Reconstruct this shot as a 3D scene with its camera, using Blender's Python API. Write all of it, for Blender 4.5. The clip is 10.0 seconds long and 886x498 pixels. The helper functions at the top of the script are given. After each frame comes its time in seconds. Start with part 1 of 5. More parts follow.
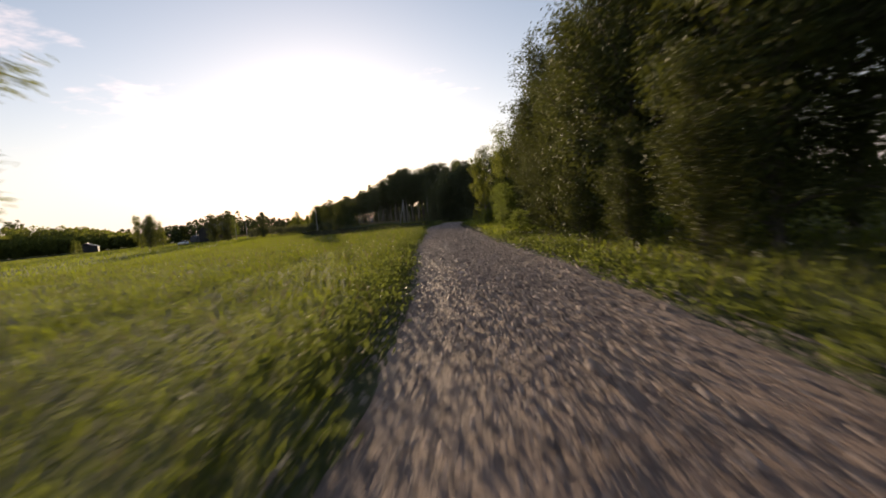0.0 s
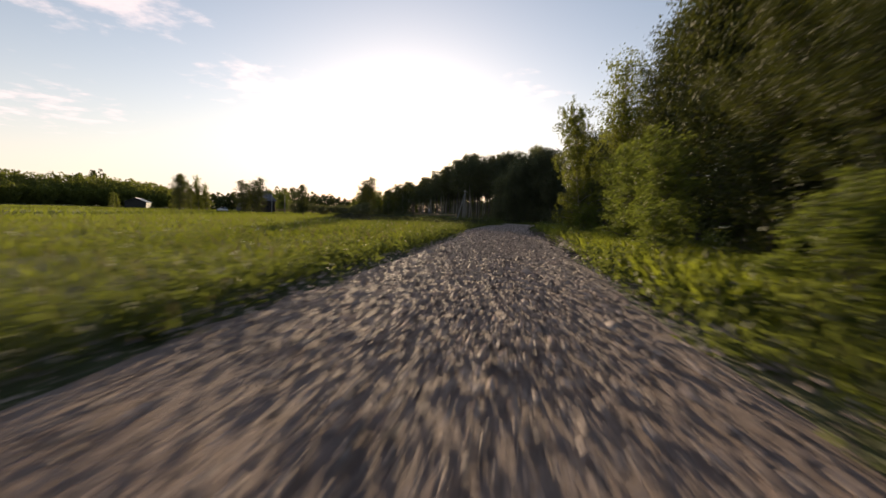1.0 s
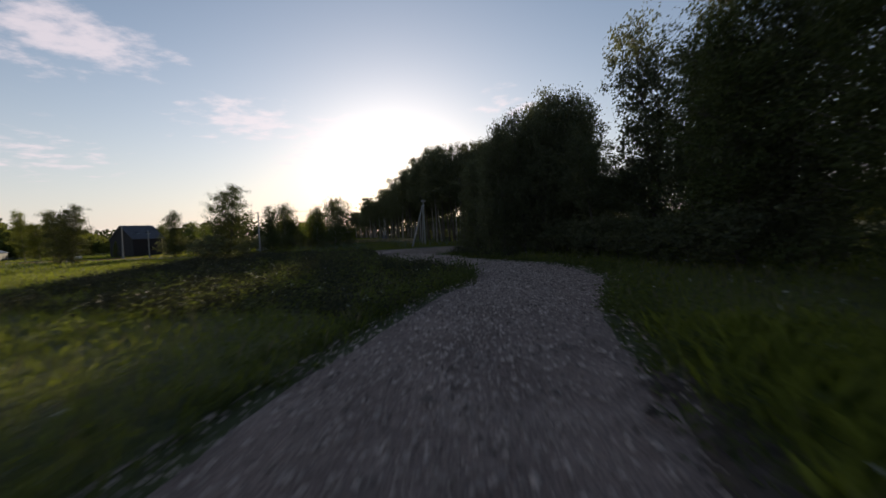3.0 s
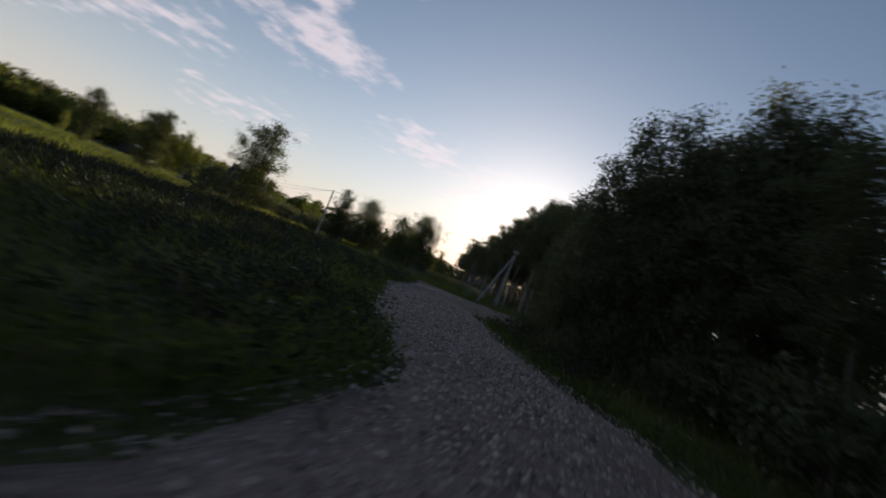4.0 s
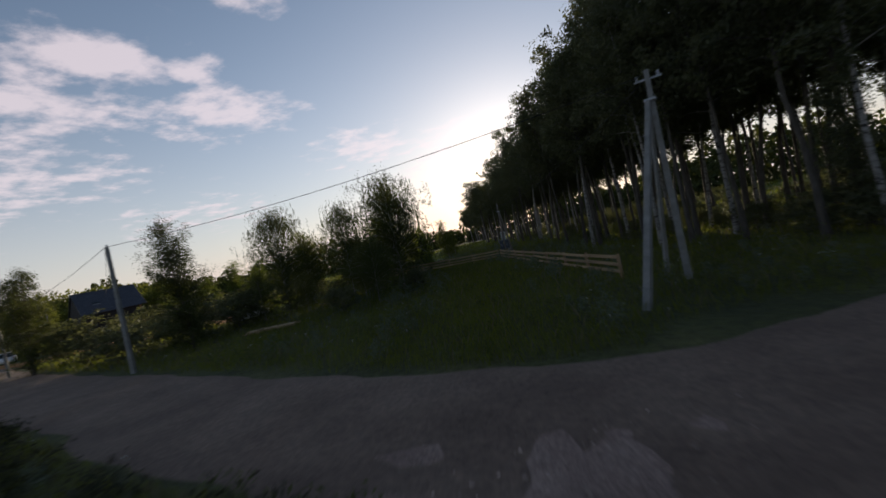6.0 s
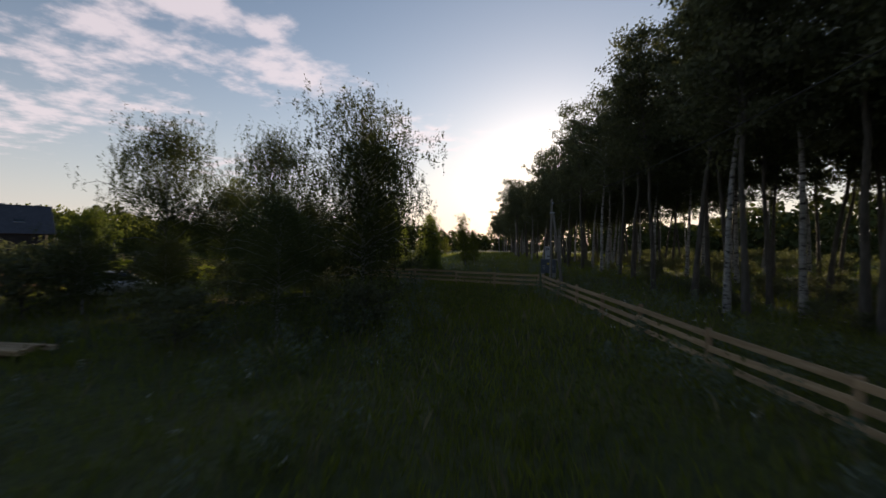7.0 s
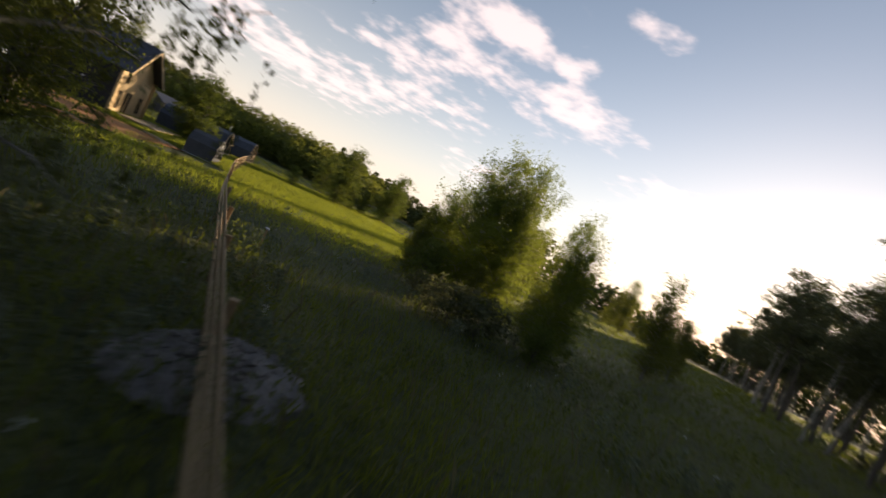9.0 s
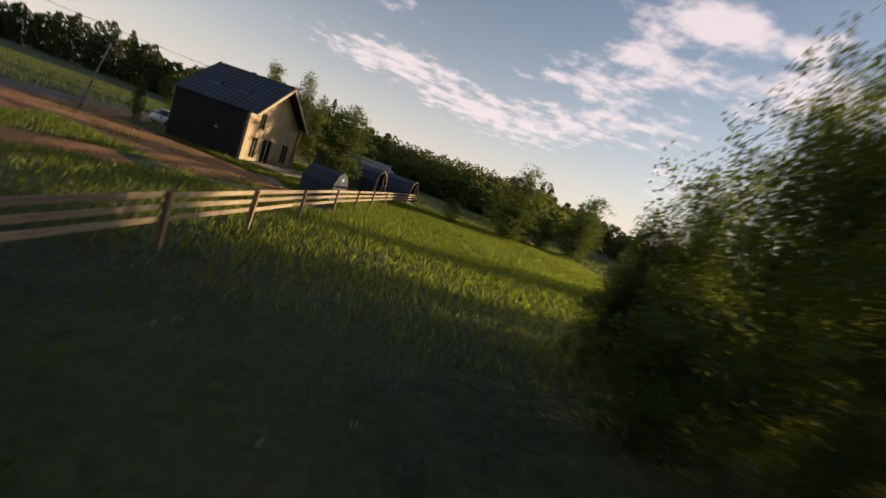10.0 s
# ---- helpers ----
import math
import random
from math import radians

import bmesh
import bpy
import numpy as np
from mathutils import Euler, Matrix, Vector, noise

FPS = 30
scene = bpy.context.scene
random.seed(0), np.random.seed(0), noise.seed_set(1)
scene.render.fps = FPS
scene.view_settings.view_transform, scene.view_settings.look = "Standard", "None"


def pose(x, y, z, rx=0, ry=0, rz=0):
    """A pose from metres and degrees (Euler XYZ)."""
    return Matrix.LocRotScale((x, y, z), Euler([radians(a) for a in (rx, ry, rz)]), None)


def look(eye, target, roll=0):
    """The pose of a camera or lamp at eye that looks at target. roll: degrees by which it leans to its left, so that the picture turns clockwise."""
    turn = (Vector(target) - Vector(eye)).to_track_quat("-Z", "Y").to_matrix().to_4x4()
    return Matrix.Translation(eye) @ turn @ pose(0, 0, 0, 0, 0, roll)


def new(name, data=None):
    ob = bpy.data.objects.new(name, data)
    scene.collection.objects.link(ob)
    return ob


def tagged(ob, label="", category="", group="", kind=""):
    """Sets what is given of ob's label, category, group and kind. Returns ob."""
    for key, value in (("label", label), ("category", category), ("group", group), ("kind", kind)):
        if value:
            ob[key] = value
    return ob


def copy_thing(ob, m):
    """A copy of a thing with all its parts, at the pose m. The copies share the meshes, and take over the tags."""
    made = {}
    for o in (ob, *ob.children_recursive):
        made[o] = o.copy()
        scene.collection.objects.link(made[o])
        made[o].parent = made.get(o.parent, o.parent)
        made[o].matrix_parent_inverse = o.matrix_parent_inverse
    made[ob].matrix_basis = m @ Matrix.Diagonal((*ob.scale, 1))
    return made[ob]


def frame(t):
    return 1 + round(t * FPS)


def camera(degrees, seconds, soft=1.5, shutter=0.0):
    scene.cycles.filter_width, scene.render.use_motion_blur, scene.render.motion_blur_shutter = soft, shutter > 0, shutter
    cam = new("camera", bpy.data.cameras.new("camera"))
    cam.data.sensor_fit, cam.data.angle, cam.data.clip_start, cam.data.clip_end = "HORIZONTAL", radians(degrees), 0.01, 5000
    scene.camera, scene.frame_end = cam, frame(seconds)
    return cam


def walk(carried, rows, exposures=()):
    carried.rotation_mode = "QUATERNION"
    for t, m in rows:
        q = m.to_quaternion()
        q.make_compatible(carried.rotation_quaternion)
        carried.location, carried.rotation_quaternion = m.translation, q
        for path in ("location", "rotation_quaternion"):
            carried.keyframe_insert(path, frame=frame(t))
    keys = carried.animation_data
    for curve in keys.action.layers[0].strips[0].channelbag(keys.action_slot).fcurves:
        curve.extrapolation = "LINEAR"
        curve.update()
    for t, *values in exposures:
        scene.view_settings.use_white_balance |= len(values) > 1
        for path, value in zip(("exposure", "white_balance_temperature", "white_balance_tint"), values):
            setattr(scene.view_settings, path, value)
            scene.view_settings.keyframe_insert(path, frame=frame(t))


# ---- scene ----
# Camera: a small craft skims a gravel road, crosses a junction and turns over a fence.
cam = camera(91.4, 10.0, 1.5, 0.28)
PATH = [
    (0, (4.802, -46.799, 2.283), (4.633, -44.813, 2.120), -5.43),
    (0.5, (4.878, -33.003, 1.857), (4.544, -31.037, 1.703), 0.51),
    (1, (4.287, -20.845, 1.398), (3.804, -18.911, 1.237), 1.79),
    (1.5, (3.158, -9.005, 0.848), (2.619, -7.083, 0.712), 0.59),
    (2, (2.585, 1.544, 1.436), (2.063, 3.472, 1.324), -0.20),
    (2.2, (2.725, 5.365, 1.813), (2.226, 7.299, 1.719), -0.66),
    (3.3, (-0.259, 28.748, 2.497), (-0.704, 30.697, 2.417), -3.04),
    (3.5, (-0.453, 32.137, 2.121), (-0.955, 34.073, 2.101), 2.15),
    (4, (0.335, 41.022, 1.935), (-0.640, 42.765, 2.034), 21.45),
    (4.5, (-2.372, 49.956, 2.902), (-3.674, 51.473, 2.854), 34.39),
    (5, (-7.100, 58.106, 3.503), (-8.374, 59.648, 3.452), 18.53),
    (5.2, (-9.611, 61.744, 3.619), (-10.826, 63.333, 3.631), 6.54),
    (5.5, (-13.482, 67.205, 3.659), (-14.533, 68.907, 3.633), -7.87),
    (5.7, (-15.519, 70.199, 3.594), (-16.508, 71.937, 3.556), -12.91),
    (6.8, (-24.501, 88.291, 3.089), (-25.547, 89.995, 3.077), -2.76),
    (7, (-25.958, 90.995, 3.192), (-27.040, 92.676, 3.171), 0.43),
    (7.3, (-27.599, 95.046, 3.038), (-28.688, 96.723, 2.993), 0.32),
    (7.5, (-28.660, 97.700, 2.912), (-29.785, 99.353, 2.906), 0.56),
    (8, (-31.826, 103.320, 2.976), (-33.001, 104.939, 2.965), 1.96),
    (8.3, (-33.600, 106.950, 2.950), (-34.909, 108.462, 2.943), 7.80),
    (8.5, (-35.000, 108.750, 3.050), (-36.399, 110.179, 3.050), 11.60),
    (8.7, (-36.600, 111.400, 3.250), (-38.118, 112.701, 3.205), 18.80),
    (9, (-38.861, 115.175, 3.355), (-40.590, 116.178, 3.281), 25.79),
    (9.3, (-41.912, 118.040, 3.390), (-43.792, 118.712, 3.264), 30.99),
    (9.5, (-44.245, 119.599, 3.380), (-46.191, 120.025, 3.200), 33.16),
    (10, (-51.692, 121.504, 3.543), (-53.668, 121.653, 3.273), 19.69),
]
EXPOSURES = [(0.0, 0.58, 6950, 15), (1.0, 0.50, 6900, 14), (2.1, 0.52, 6700, 13), (3.3, -0.02, 6200, 11), (5.7, 0.02, 6250, 12), (7.5, 0.30, 6650, 12), (8.0, 0.64, 7050, 14), (8.5, 0.78, 7150, 15), (9.2, 0.56, 7050, 14), (10.0, 0.30, 6700, 12)]
walk(cam, [(t, look(eye, target, roll)) for t, eye, target, roll in PATH], EXPOSURES)

# ---- world and sun ----
SUN_YAW, SUN_EL = 18.8, 6.6          # degrees left of +y, and above the horizon
rng = np.random.default_rng(7)


def node(tree, kind, **values):
    n = tree.nodes.new(kind)
    for key, value in values.items():
        if key in n.inputs:
            n.inputs[key].default_value = value
    return n


def build_world():
    world = bpy.data.worlds.new("evening_sky")
    scene.world = world
    world.use_nodes = True
    t = world.node_tree
    t.nodes.clear()
    link = t.links.new
    sky = t.nodes.new("ShaderNodeTexSky")
    sky.sky_type, sky.sun_disc = "NISHITA", False
    sky.sun_elevation, sky.sun_rotation = radians(SUN_EL), radians(-SUN_YAW)
    sky.air_density, sky.dust_density, sky.ozone_density = 1.0, 0.2, 1.5
    coord = t.nodes.new("ShaderNodeTexCoord")
    split = t.nodes.new("ShaderNodeSeparateXYZ")
    link(coord.outputs["Generated"], split.inputs[0])

    def math_node(op, a, b=None):
        m = t.nodes.new("ShaderNodeMath")
        m.operation = op
        for i, v in enumerate((a, b)):
            if v is None:
                continue
            if isinstance(v, (int, float)):
                m.inputs[i].default_value = v
            else:
                link(v, m.inputs[i])
        return m.outputs[0]

    # clouds lie on a high plane: the view direction divided by its height
    h = math_node("MAXIMUM", split.outputs[2], 0.02)
    h2 = math_node("ADD", h, 0.06)
    px, py = math_node("DIVIDE", split.outputs[0], h2), math_node("DIVIDE", split.outputs[1], h2)
    comb = t.nodes.new("ShaderNodeCombineXYZ")
    link(px, comb.inputs[0]), link(py, comb.inputs[1])
    noise_big = node(t, "ShaderNodeTexNoise", Scale=0.9, Detail=3.0, Roughness=0.5)
    noise_fine = node(t, "ShaderNodeTexNoise", Scale=5.2, Detail=7.0, Roughness=0.56)
    link(comb.outputs[0], noise_big.inputs["Vector"]), link(comb.outputs[0], noise_fine.inputs["Vector"])
    # cloud banks: a broad one left of the sun and a few small patches
    banks = None
    for yaw, el, wide, tall, gain in CLOUD_BANKS:
        d = Vector((-math.sin(radians(yaw)) * math.cos(radians(el)), math.cos(radians(yaw)) * math.cos(radians(el)), math.sin(radians(el))))
        side = Vector((math.cos(radians(yaw)), math.sin(radians(yaw)), 0))
        up = side.cross(d)
        parts = []
        for axis, size in ((side, wide), (up, tall)):
            dot = t.nodes.new("ShaderNodeVectorMath")
            dot.operation = "DOT_PRODUCT"
            link(coord.outputs["Generated"], dot.inputs[0])
            dot.inputs[1].default_value = axis
            x = math_node("DIVIDE", dot.outputs["Value"], math.sin(radians(size)))
            parts.append(math_node("MULTIPLY", x, x))
        front = t.nodes.new("ShaderNodeVectorMath")
        front.operation = "DOT_PRODUCT"
        link(coord.outputs["Generated"], front.inputs[0])
        front.inputs[1].default_value = d
        ahead = math_node("GREATER_THAN", front.outputs["Value"], 0.0)
        fall = math_node("POWER", 2.718, math_node("MULTIPLY", math_node("ADD", parts[0], parts[1]), -1.0))
        one = math_node("MULTIPLY", math_node("MULTIPLY", fall, gain), ahead)
        banks = one if banks is None else math_node("MAXIMUM", banks, one)
    mixed = math_node("ADD", math_node("MULTIPLY", noise_fine.outputs[0], 0.75), math_node("MULTIPLY", noise_big.outputs[0], 0.35))
    dens = math_node("ADD", mixed, math_node("MULTIPLY", banks, 0.34))
    ramp = t.nodes.new("ShaderNodeMapRange")
    link(dens, ramp.inputs["Value"])
    ramp.inputs["From Min"].default_value, ramp.inputs["From Max"].default_value = 0.70, 0.92
    ramp.interpolation_type = "SMOOTHSTEP"
    cover = math_node("MULTIPLY", math_node("MULTIPLY", ramp.outputs[0], 0.74), math_node("MINIMUM", math_node("MULTIPLY", banks, 3.0), 1.0))
    # glow of thin haze round the sun
    sun_dir = Vector((-math.sin(radians(SUN_YAW)) * math.cos(radians(SUN_EL)), math.cos(radians(SUN_YAW)) * math.cos(radians(SUN_EL)), math.sin(radians(SUN_EL))))
    glow = t.nodes.new("ShaderNodeVectorMath")
    glow.operation = "DOT_PRODUCT"
    link(coord.outputs["Generated"], glow.inputs[0])
    glow.inputs[1].default_value = sun_dir
    g = math_node("MAXIMUM", glow.outputs["Value"], 0.0)
    halo = math_node("ADD", math_node("MULTIPLY", math_node("POWER", g, 90.0), HALO[0]), math_node("ADD", math_node("MULTIPLY", math_node("POWER", g, 16.0), HALO[1]), math_node("MULTIPLY", math_node("POWER", g, 6.0), HALO[2])))
    # pale haze low over the horizon
    low = math_node("POWER", math_node("SUBTRACT", 1.0, math_node("ABSOLUTE", split.outputs[2])), 5.0)
    haze = math_node("MULTIPLY", low, HAZE)
    tint = t.nodes.new("ShaderNodeMix")
    tint.data_type, tint.blend_type = "RGBA", "MULTIPLY"
    tint.inputs[0].default_value = 1.0
    link(sky.outputs[0], tint.inputs[6])
    tint.inputs[7].default_value = SKY_TINT
    halo_col = t.nodes.new("ShaderNodeMix")
    halo_col.data_type, halo_col.blend_type = "RGBA", "MULTIPLY"
    halo_col.inputs[0].default_value = 1.0
    link(halo, halo_col.inputs[6])
    halo_col.inputs[7].default_value = (1.0, 0.95, 0.84, 1)
    add = t.nodes.new("ShaderNodeMix")
    add.data_type, add.blend_type = "RGBA", "ADD"
    add.inputs[0].default_value = 1.0
    link(tint.outputs[2], add.inputs[6]), link(halo_col.outputs[2], add.inputs[7])
    hazed = t.nodes.new("ShaderNodeMix")
    hazed.data_type = "RGBA"
    link(haze, hazed.inputs[0]), link(add.outputs[2], hazed.inputs[6])
    veil = t.nodes.new("ShaderNodeMix")
    veil.data_type, veil.blend_type = "RGBA", "ADD"
    veil.inputs[0].default_value = 1.0
    link(halo_col.outputs[2], veil.inputs[6])
    veil.inputs[7].default_value = HAZE_COL
    link(veil.outputs[2], hazed.inputs[7])
    cloud = t.nodes.new("ShaderNodeMix")
    cloud.data_type = "RGBA"
    link(cover, cloud.inputs[0]), link(hazed.outputs[2], cloud.inputs[6])
    lit = t.nodes.new("ShaderNodeMix")
    lit.data_type, lit.blend_type = "RGBA", "ADD"
    lit.inputs[0].default_value = 1.0
    link(halo_col.outputs[2], lit.inputs[6])
    lit.inputs[7].default_value = CLOUD_COL
    link(lit.outputs[2], cloud.inputs[7])
    back = t.nodes.new("ShaderNodeBackground")
    back.inputs[1].default_value = SKY_STRENGTH
    out = t.nodes.new("ShaderNodeOutputWorld")
    link(cloud.outputs[2], back.inputs[0]), link(back.outputs[0], out.inputs[0])

    sun = bpy.data.lights.new("sun", "SUN")
    sun.energy, sun.angle, sun.color = SUN_STRENGTH, radians(0.6), (1.0, 0.82, 0.56)
    lamp = new("sun", sun)
    lamp.matrix_world = look(sun_dir * 300, (0, 0, 0))


SKY_STRENGTH, SUN_STRENGTH = 0.14, 5.0
SKY_TINT = (1.10, 0.98, 0.99, 1)
HALO = (2.5, 0.85, 0.46)
HAZE, HAZE_COL = 0.85, (4.7, 4.3, 4.45, 1)
CLOUD_COL = (6.0, 5.15, 5.2, 1)
# yaw, elevation, half width, half height (degrees), gain
CLOUD_BANKS = [
    (65, 25.5, 9, 3.8, 1.0), (68, 20.5, 10, 3.0, 1.0), (53, 20.2, 12, 3.2, 1.0), (70, 14.7, 10, 2.6, 0.95), (76, 12.7, 9, 2.4, 0.95), (37, 14.3, 7, 3.2, 1.0), (54.5, 25, 4.2, 2.3, 0.9),
    (4, 15.3, 5, 2.6, 0.8), (98, 12.3, 12, 2.6, 1.0), (86, 10.8, 13, 3.0, 1.0), (73, 16.8, 9, 2.4, 0.95), (47, 31, 4, 2.2, 0.85), (27, 11, 9, 4.5, 0.7), (58, 9, 12, 2.5, 0.75), (104, 20, 8, 3, 0.8),
]
build_world()


# ---- materials ----
def material(name):
    m = bpy.data.materials.new(name)
    m.use_nodes = True
    t = m.node_tree
    return m, t, t.nodes["Principled BSDF"], t.links.new


def mottled(name, stops, scale, rough=0.9, detail=6.0, bump=0.0, bump_scale=None, metal=0.0, stretch=None, per_object=0.0, fine=None, depth=0.03):
    """Noise-coloured surface: stops of (position, colour), with relief and, at will, a second finer grain."""
    m, t, bsdf, link = material(name)
    coord = t.nodes.new("ShaderNodeTexCoord")
    source = coord.outputs["Object"]
    if stretch:
        mapping = t.nodes.new("ShaderNodeMapping")
        mapping.inputs["Scale"].default_value = stretch
        link(source, mapping.inputs[0])
        source = mapping.outputs[0]
    tex = node(t, "ShaderNodeTexNoise", Scale=scale, Detail=detail, Roughness=0.6)
    link(source, tex.inputs["Vector"])
    ramp = t.nodes.new("ShaderNodeValToRGB")
    while len(ramp.color_ramp.elements) < len(stops):
        ramp.color_ramp.elements.new(0.5)
    for e, (pos, col) in zip(ramp.color_ramp.elements, stops):
        e.position, e.color = pos, (*col, 1)
    link(tex.outputs[0], ramp.inputs[0])
    colour = ramp.outputs[0]
    if fine:
        grain = node(t, "ShaderNodeTexNoise", Scale=fine[0], Detail=4.0, Roughness=0.7)
        link(source, grain.inputs["Vector"])
        mul = t.nodes.new("ShaderNodeMapRange")
        link(grain.outputs[0], mul.inputs["Value"])
        mul.inputs["From Min"].default_value, mul.inputs["From Max"].default_value = 0.3, 0.7
        mul.inputs["To Min"].default_value, mul.inputs["To Max"].default_value = 1 - fine[1], 1 + fine[1]
        mix = t.nodes.new("ShaderNodeMix")
        mix.data_type, mix.blend_type = "RGBA", "MULTIPLY"
        mix.inputs[0].default_value = 1.0
        link(colour, mix.inputs[6]), link(mul.outputs[0], mix.inputs[7])
        colour = mix.outputs[2]
    if per_object:
        info = t.nodes.new("ShaderNodeObjectInfo")
        hsv = t.nodes.new("ShaderNodeHueSaturation")
        vary = t.nodes.new("ShaderNodeMapRange")
        link(info.outputs["Random"], vary.inputs["Value"])
        vary.inputs["To Min"].default_value, vary.inputs["To Max"].default_value = 1 - per_object, 1 + per_object
        link(vary.outputs[0], hsv.inputs["Value"]), link(colour, hsv.inputs["Color"])
        colour = hsv.outputs[0]
    link(colour, bsdf.inputs["Base Color"])
    bsdf.inputs["Roughness"].default_value, bsdf.inputs["Metallic"].default_value = rough, metal
    if bump:
        relief = node(t, "ShaderNodeTexNoise", Scale=bump_scale or scale * 4, Detail=5.0)
        link(source, relief.inputs["Vector"])
        b = t.nodes.new("ShaderNodeBump")
        b.inputs["Strength"].default_value, b.inputs["Distance"].default_value = bump, depth
        link(relief.outputs[0], b.inputs["Height"]), link(b.outputs[0], bsdf.inputs["Normal"])
    return m


def leafy(name, dark, light, through_col, share=0.45):
    """Leaves: a diffuse skin that also lets light through, each leaf and each plant a little different."""
    m, t, bsdf, link = material(name)
    geo = t.nodes.new("ShaderNodeNewGeometry")
    info = t.nodes.new("ShaderNodeObjectInfo")
    mix = t.nodes.new("ShaderNodeMix")
    mix.data_type = "RGBA"
    link(geo.outputs["Random Per Island"], mix.inputs[0])
    mix.inputs[6].default_value, mix.inputs[7].default_value = (*dark, 1), (*light, 1)
    hsv = t.nodes.new("ShaderNodeHueSaturation")
    val = t.nodes.new("ShaderNodeMapRange")
    link(info.outputs["Random"], val.inputs["Value"])
    val.inputs["To Min"].default_value, val.inputs["To Max"].default_value = 0.8, 1.25
    link(val.outputs[0], hsv.inputs["Value"]), link(mix.outputs[2], hsv.inputs["Color"])
    link(hsv.outputs[0], bsdf.inputs["Base Color"])
    bsdf.inputs["Roughness"].default_value = 0.65
    bsdf.inputs["Specular IOR Level"].default_value = 0.15
    tr = t.nodes.new("ShaderNodeBsdfTranslucent")
    tr.inputs[0].default_value = (*through_col, 1)
    mixs = t.nodes.new("ShaderNodeMixShader")
    mixs.inputs[0].default_value = share
    out = t.nodes["Material Output"]
    link(bsdf.outputs[0], mixs.inputs[1]), link(tr.outputs[0], mixs.inputs[2]), link(mixs.outputs[0], out.inputs[0])
    return m


MAT_LEAF = leafy("leaf_birch", (0.038, 0.052, 0.016), (0.102, 0.114, 0.030), (0.23, 0.25, 0.04))
MAT_LEAF_LIGHT = leafy("leaf_aspen", (0.046, 0.070, 0.018), (0.100, 0.128, 0.032), (0.19, 0.23, 0.035), 0.40)
MAT_LEAF_WILLOW = leafy("leaf_willow", (0.060, 0.088, 0.020), (0.135, 0.165, 0.036), (0.30, 0.35, 0.045), 0.45)
MAT_LEAF_DARK = leafy("leaf_forest", (0.050, 0.058, 0.036), (0.115, 0.122, 0.072), (0.17, 0.18, 0.06), 0.34)
MAT_GRASS = leafy("grass_blades", (0.036, 0.046, 0.014), (0.150, 0.165, 0.040), (0.27, 0.31, 0.03), 0.42)
# same grass as above, low sunlight put into a brighter, yellower colour
MAT_GRASS_LIT = leafy("lit_blades", (0.056, 0.070, 0.020), (0.190, 0.210, 0.052), (0.40, 0.45, 0.04), 0.48)
MAT_LEAF_EDGE = leafy("leaf_alder", (0.034, 0.046, 0.017), (0.080, 0.094, 0.032), (0.11, 0.12, 0.02), 0.24)
MAT_WEED = leafy("weed_leaves", (0.036, 0.054, 0.018), (0.088, 0.108, 0.038), (0.17, 0.20, 0.04), 0.4)
MAT_SEED = leafy("seed_heads", (0.10, 0.09, 0.05), (0.20, 0.18, 0.10), (0.18, 0.16, 0.07), 0.3)
MAT_FLOWER = leafy("pale_flowers", (0.42, 0.42, 0.36), (0.62, 0.62, 0.56), (0.4, 0.4, 0.33), 0.3)
MAT_GROUND = mottled("meadow_soil", [(0.30, (0.032, 0.040, 0.012)), (0.50, (0.072, 0.080, 0.022)), (0.72, (0.120, 0.112, 0.036))], 0.16, 0.95, bump=1.0, bump_scale=5, fine=(3.0, 0.35), depth=0.22)
MAT_ROAD = mottled("packed_gravel", [(0.25, (0.190, 0.128, 0.104)), (0.50, (0.285, 0.196, 0.160)), (0.75, (0.375, 0.270, 0.222))], 0.55, 0.92, bump=0.9, bump_scale=22, fine=(14.0, 0.5), depth=0.05)
MAT_DIRT = mottled("trodden_dirt", [(0.25, (0.120, 0.080, 0.058)), (0.50, (0.185, 0.126, 0.092)), (0.75, (0.255, 0.182, 0.134))], 0.35, 0.95, bump=0.7, bump_scale=9, fine=(7.0, 0.3), depth=0.08)
MAT_SOIL = mottled("red_soil", [(0.25, (0.300, 0.110, 0.034)), (0.50, (0.450, 0.185, 0.060)), (0.75, (0.520, 0.260, 0.100))], 0.6, 0.95, bump=1.0, bump_scale=9, fine=(7.0, 0.3), depth=0.15)


def stony(name, dark, light):
    """Stones, each of its own shade."""
    m, t, bsdf, link = material(name)
    geo = t.nodes.new("ShaderNodeNewGeometry")
    mix = t.nodes.new("ShaderNodeMix")
    mix.data_type = "RGBA"
    link(geo.outputs["Random Per Island"], mix.inputs[0])
    mix.inputs[6].default_value, mix.inputs[7].default_value = (*dark, 1), (*light, 1)
    link(mix.outputs[2], bsdf.inputs["Base Color"])
    bsdf.inputs["Roughness"].default_value = 0.85
    return m


MAT_STONE = stony("road_stones", (0.112, 0.076, 0.062), (0.63, 0.47, 0.385))
MAT_BARK = mottled("grey_bark", [(0.3, (0.045, 0.038, 0.030)), (0.7, (0.120, 0.105, 0.088))], 7.0, 0.95, bump=0.8, stretch=(1, 1, 0.25))
MAT_BIRCH = mottled("birch_bark", [(0.38, (0.030, 0.026, 0.023)), (0.47, (0.22, 0.205, 0.185)), (0.8, (0.40, 0.38, 0.35))], 3.2, 0.8, stretch=(1, 1, 2.2), bump=0.3)
MAT_BOARD = mottled("sawn_boards", [(0.3, (0.26, 0.170, 0.090)), (0.55, (0.40, 0.280, 0.160)), (0.8, (0.50, 0.385, 0.250))], 2.4, 0.8, stretch=(0.6, 6, 6), bump=0.4, per_object=0.18)
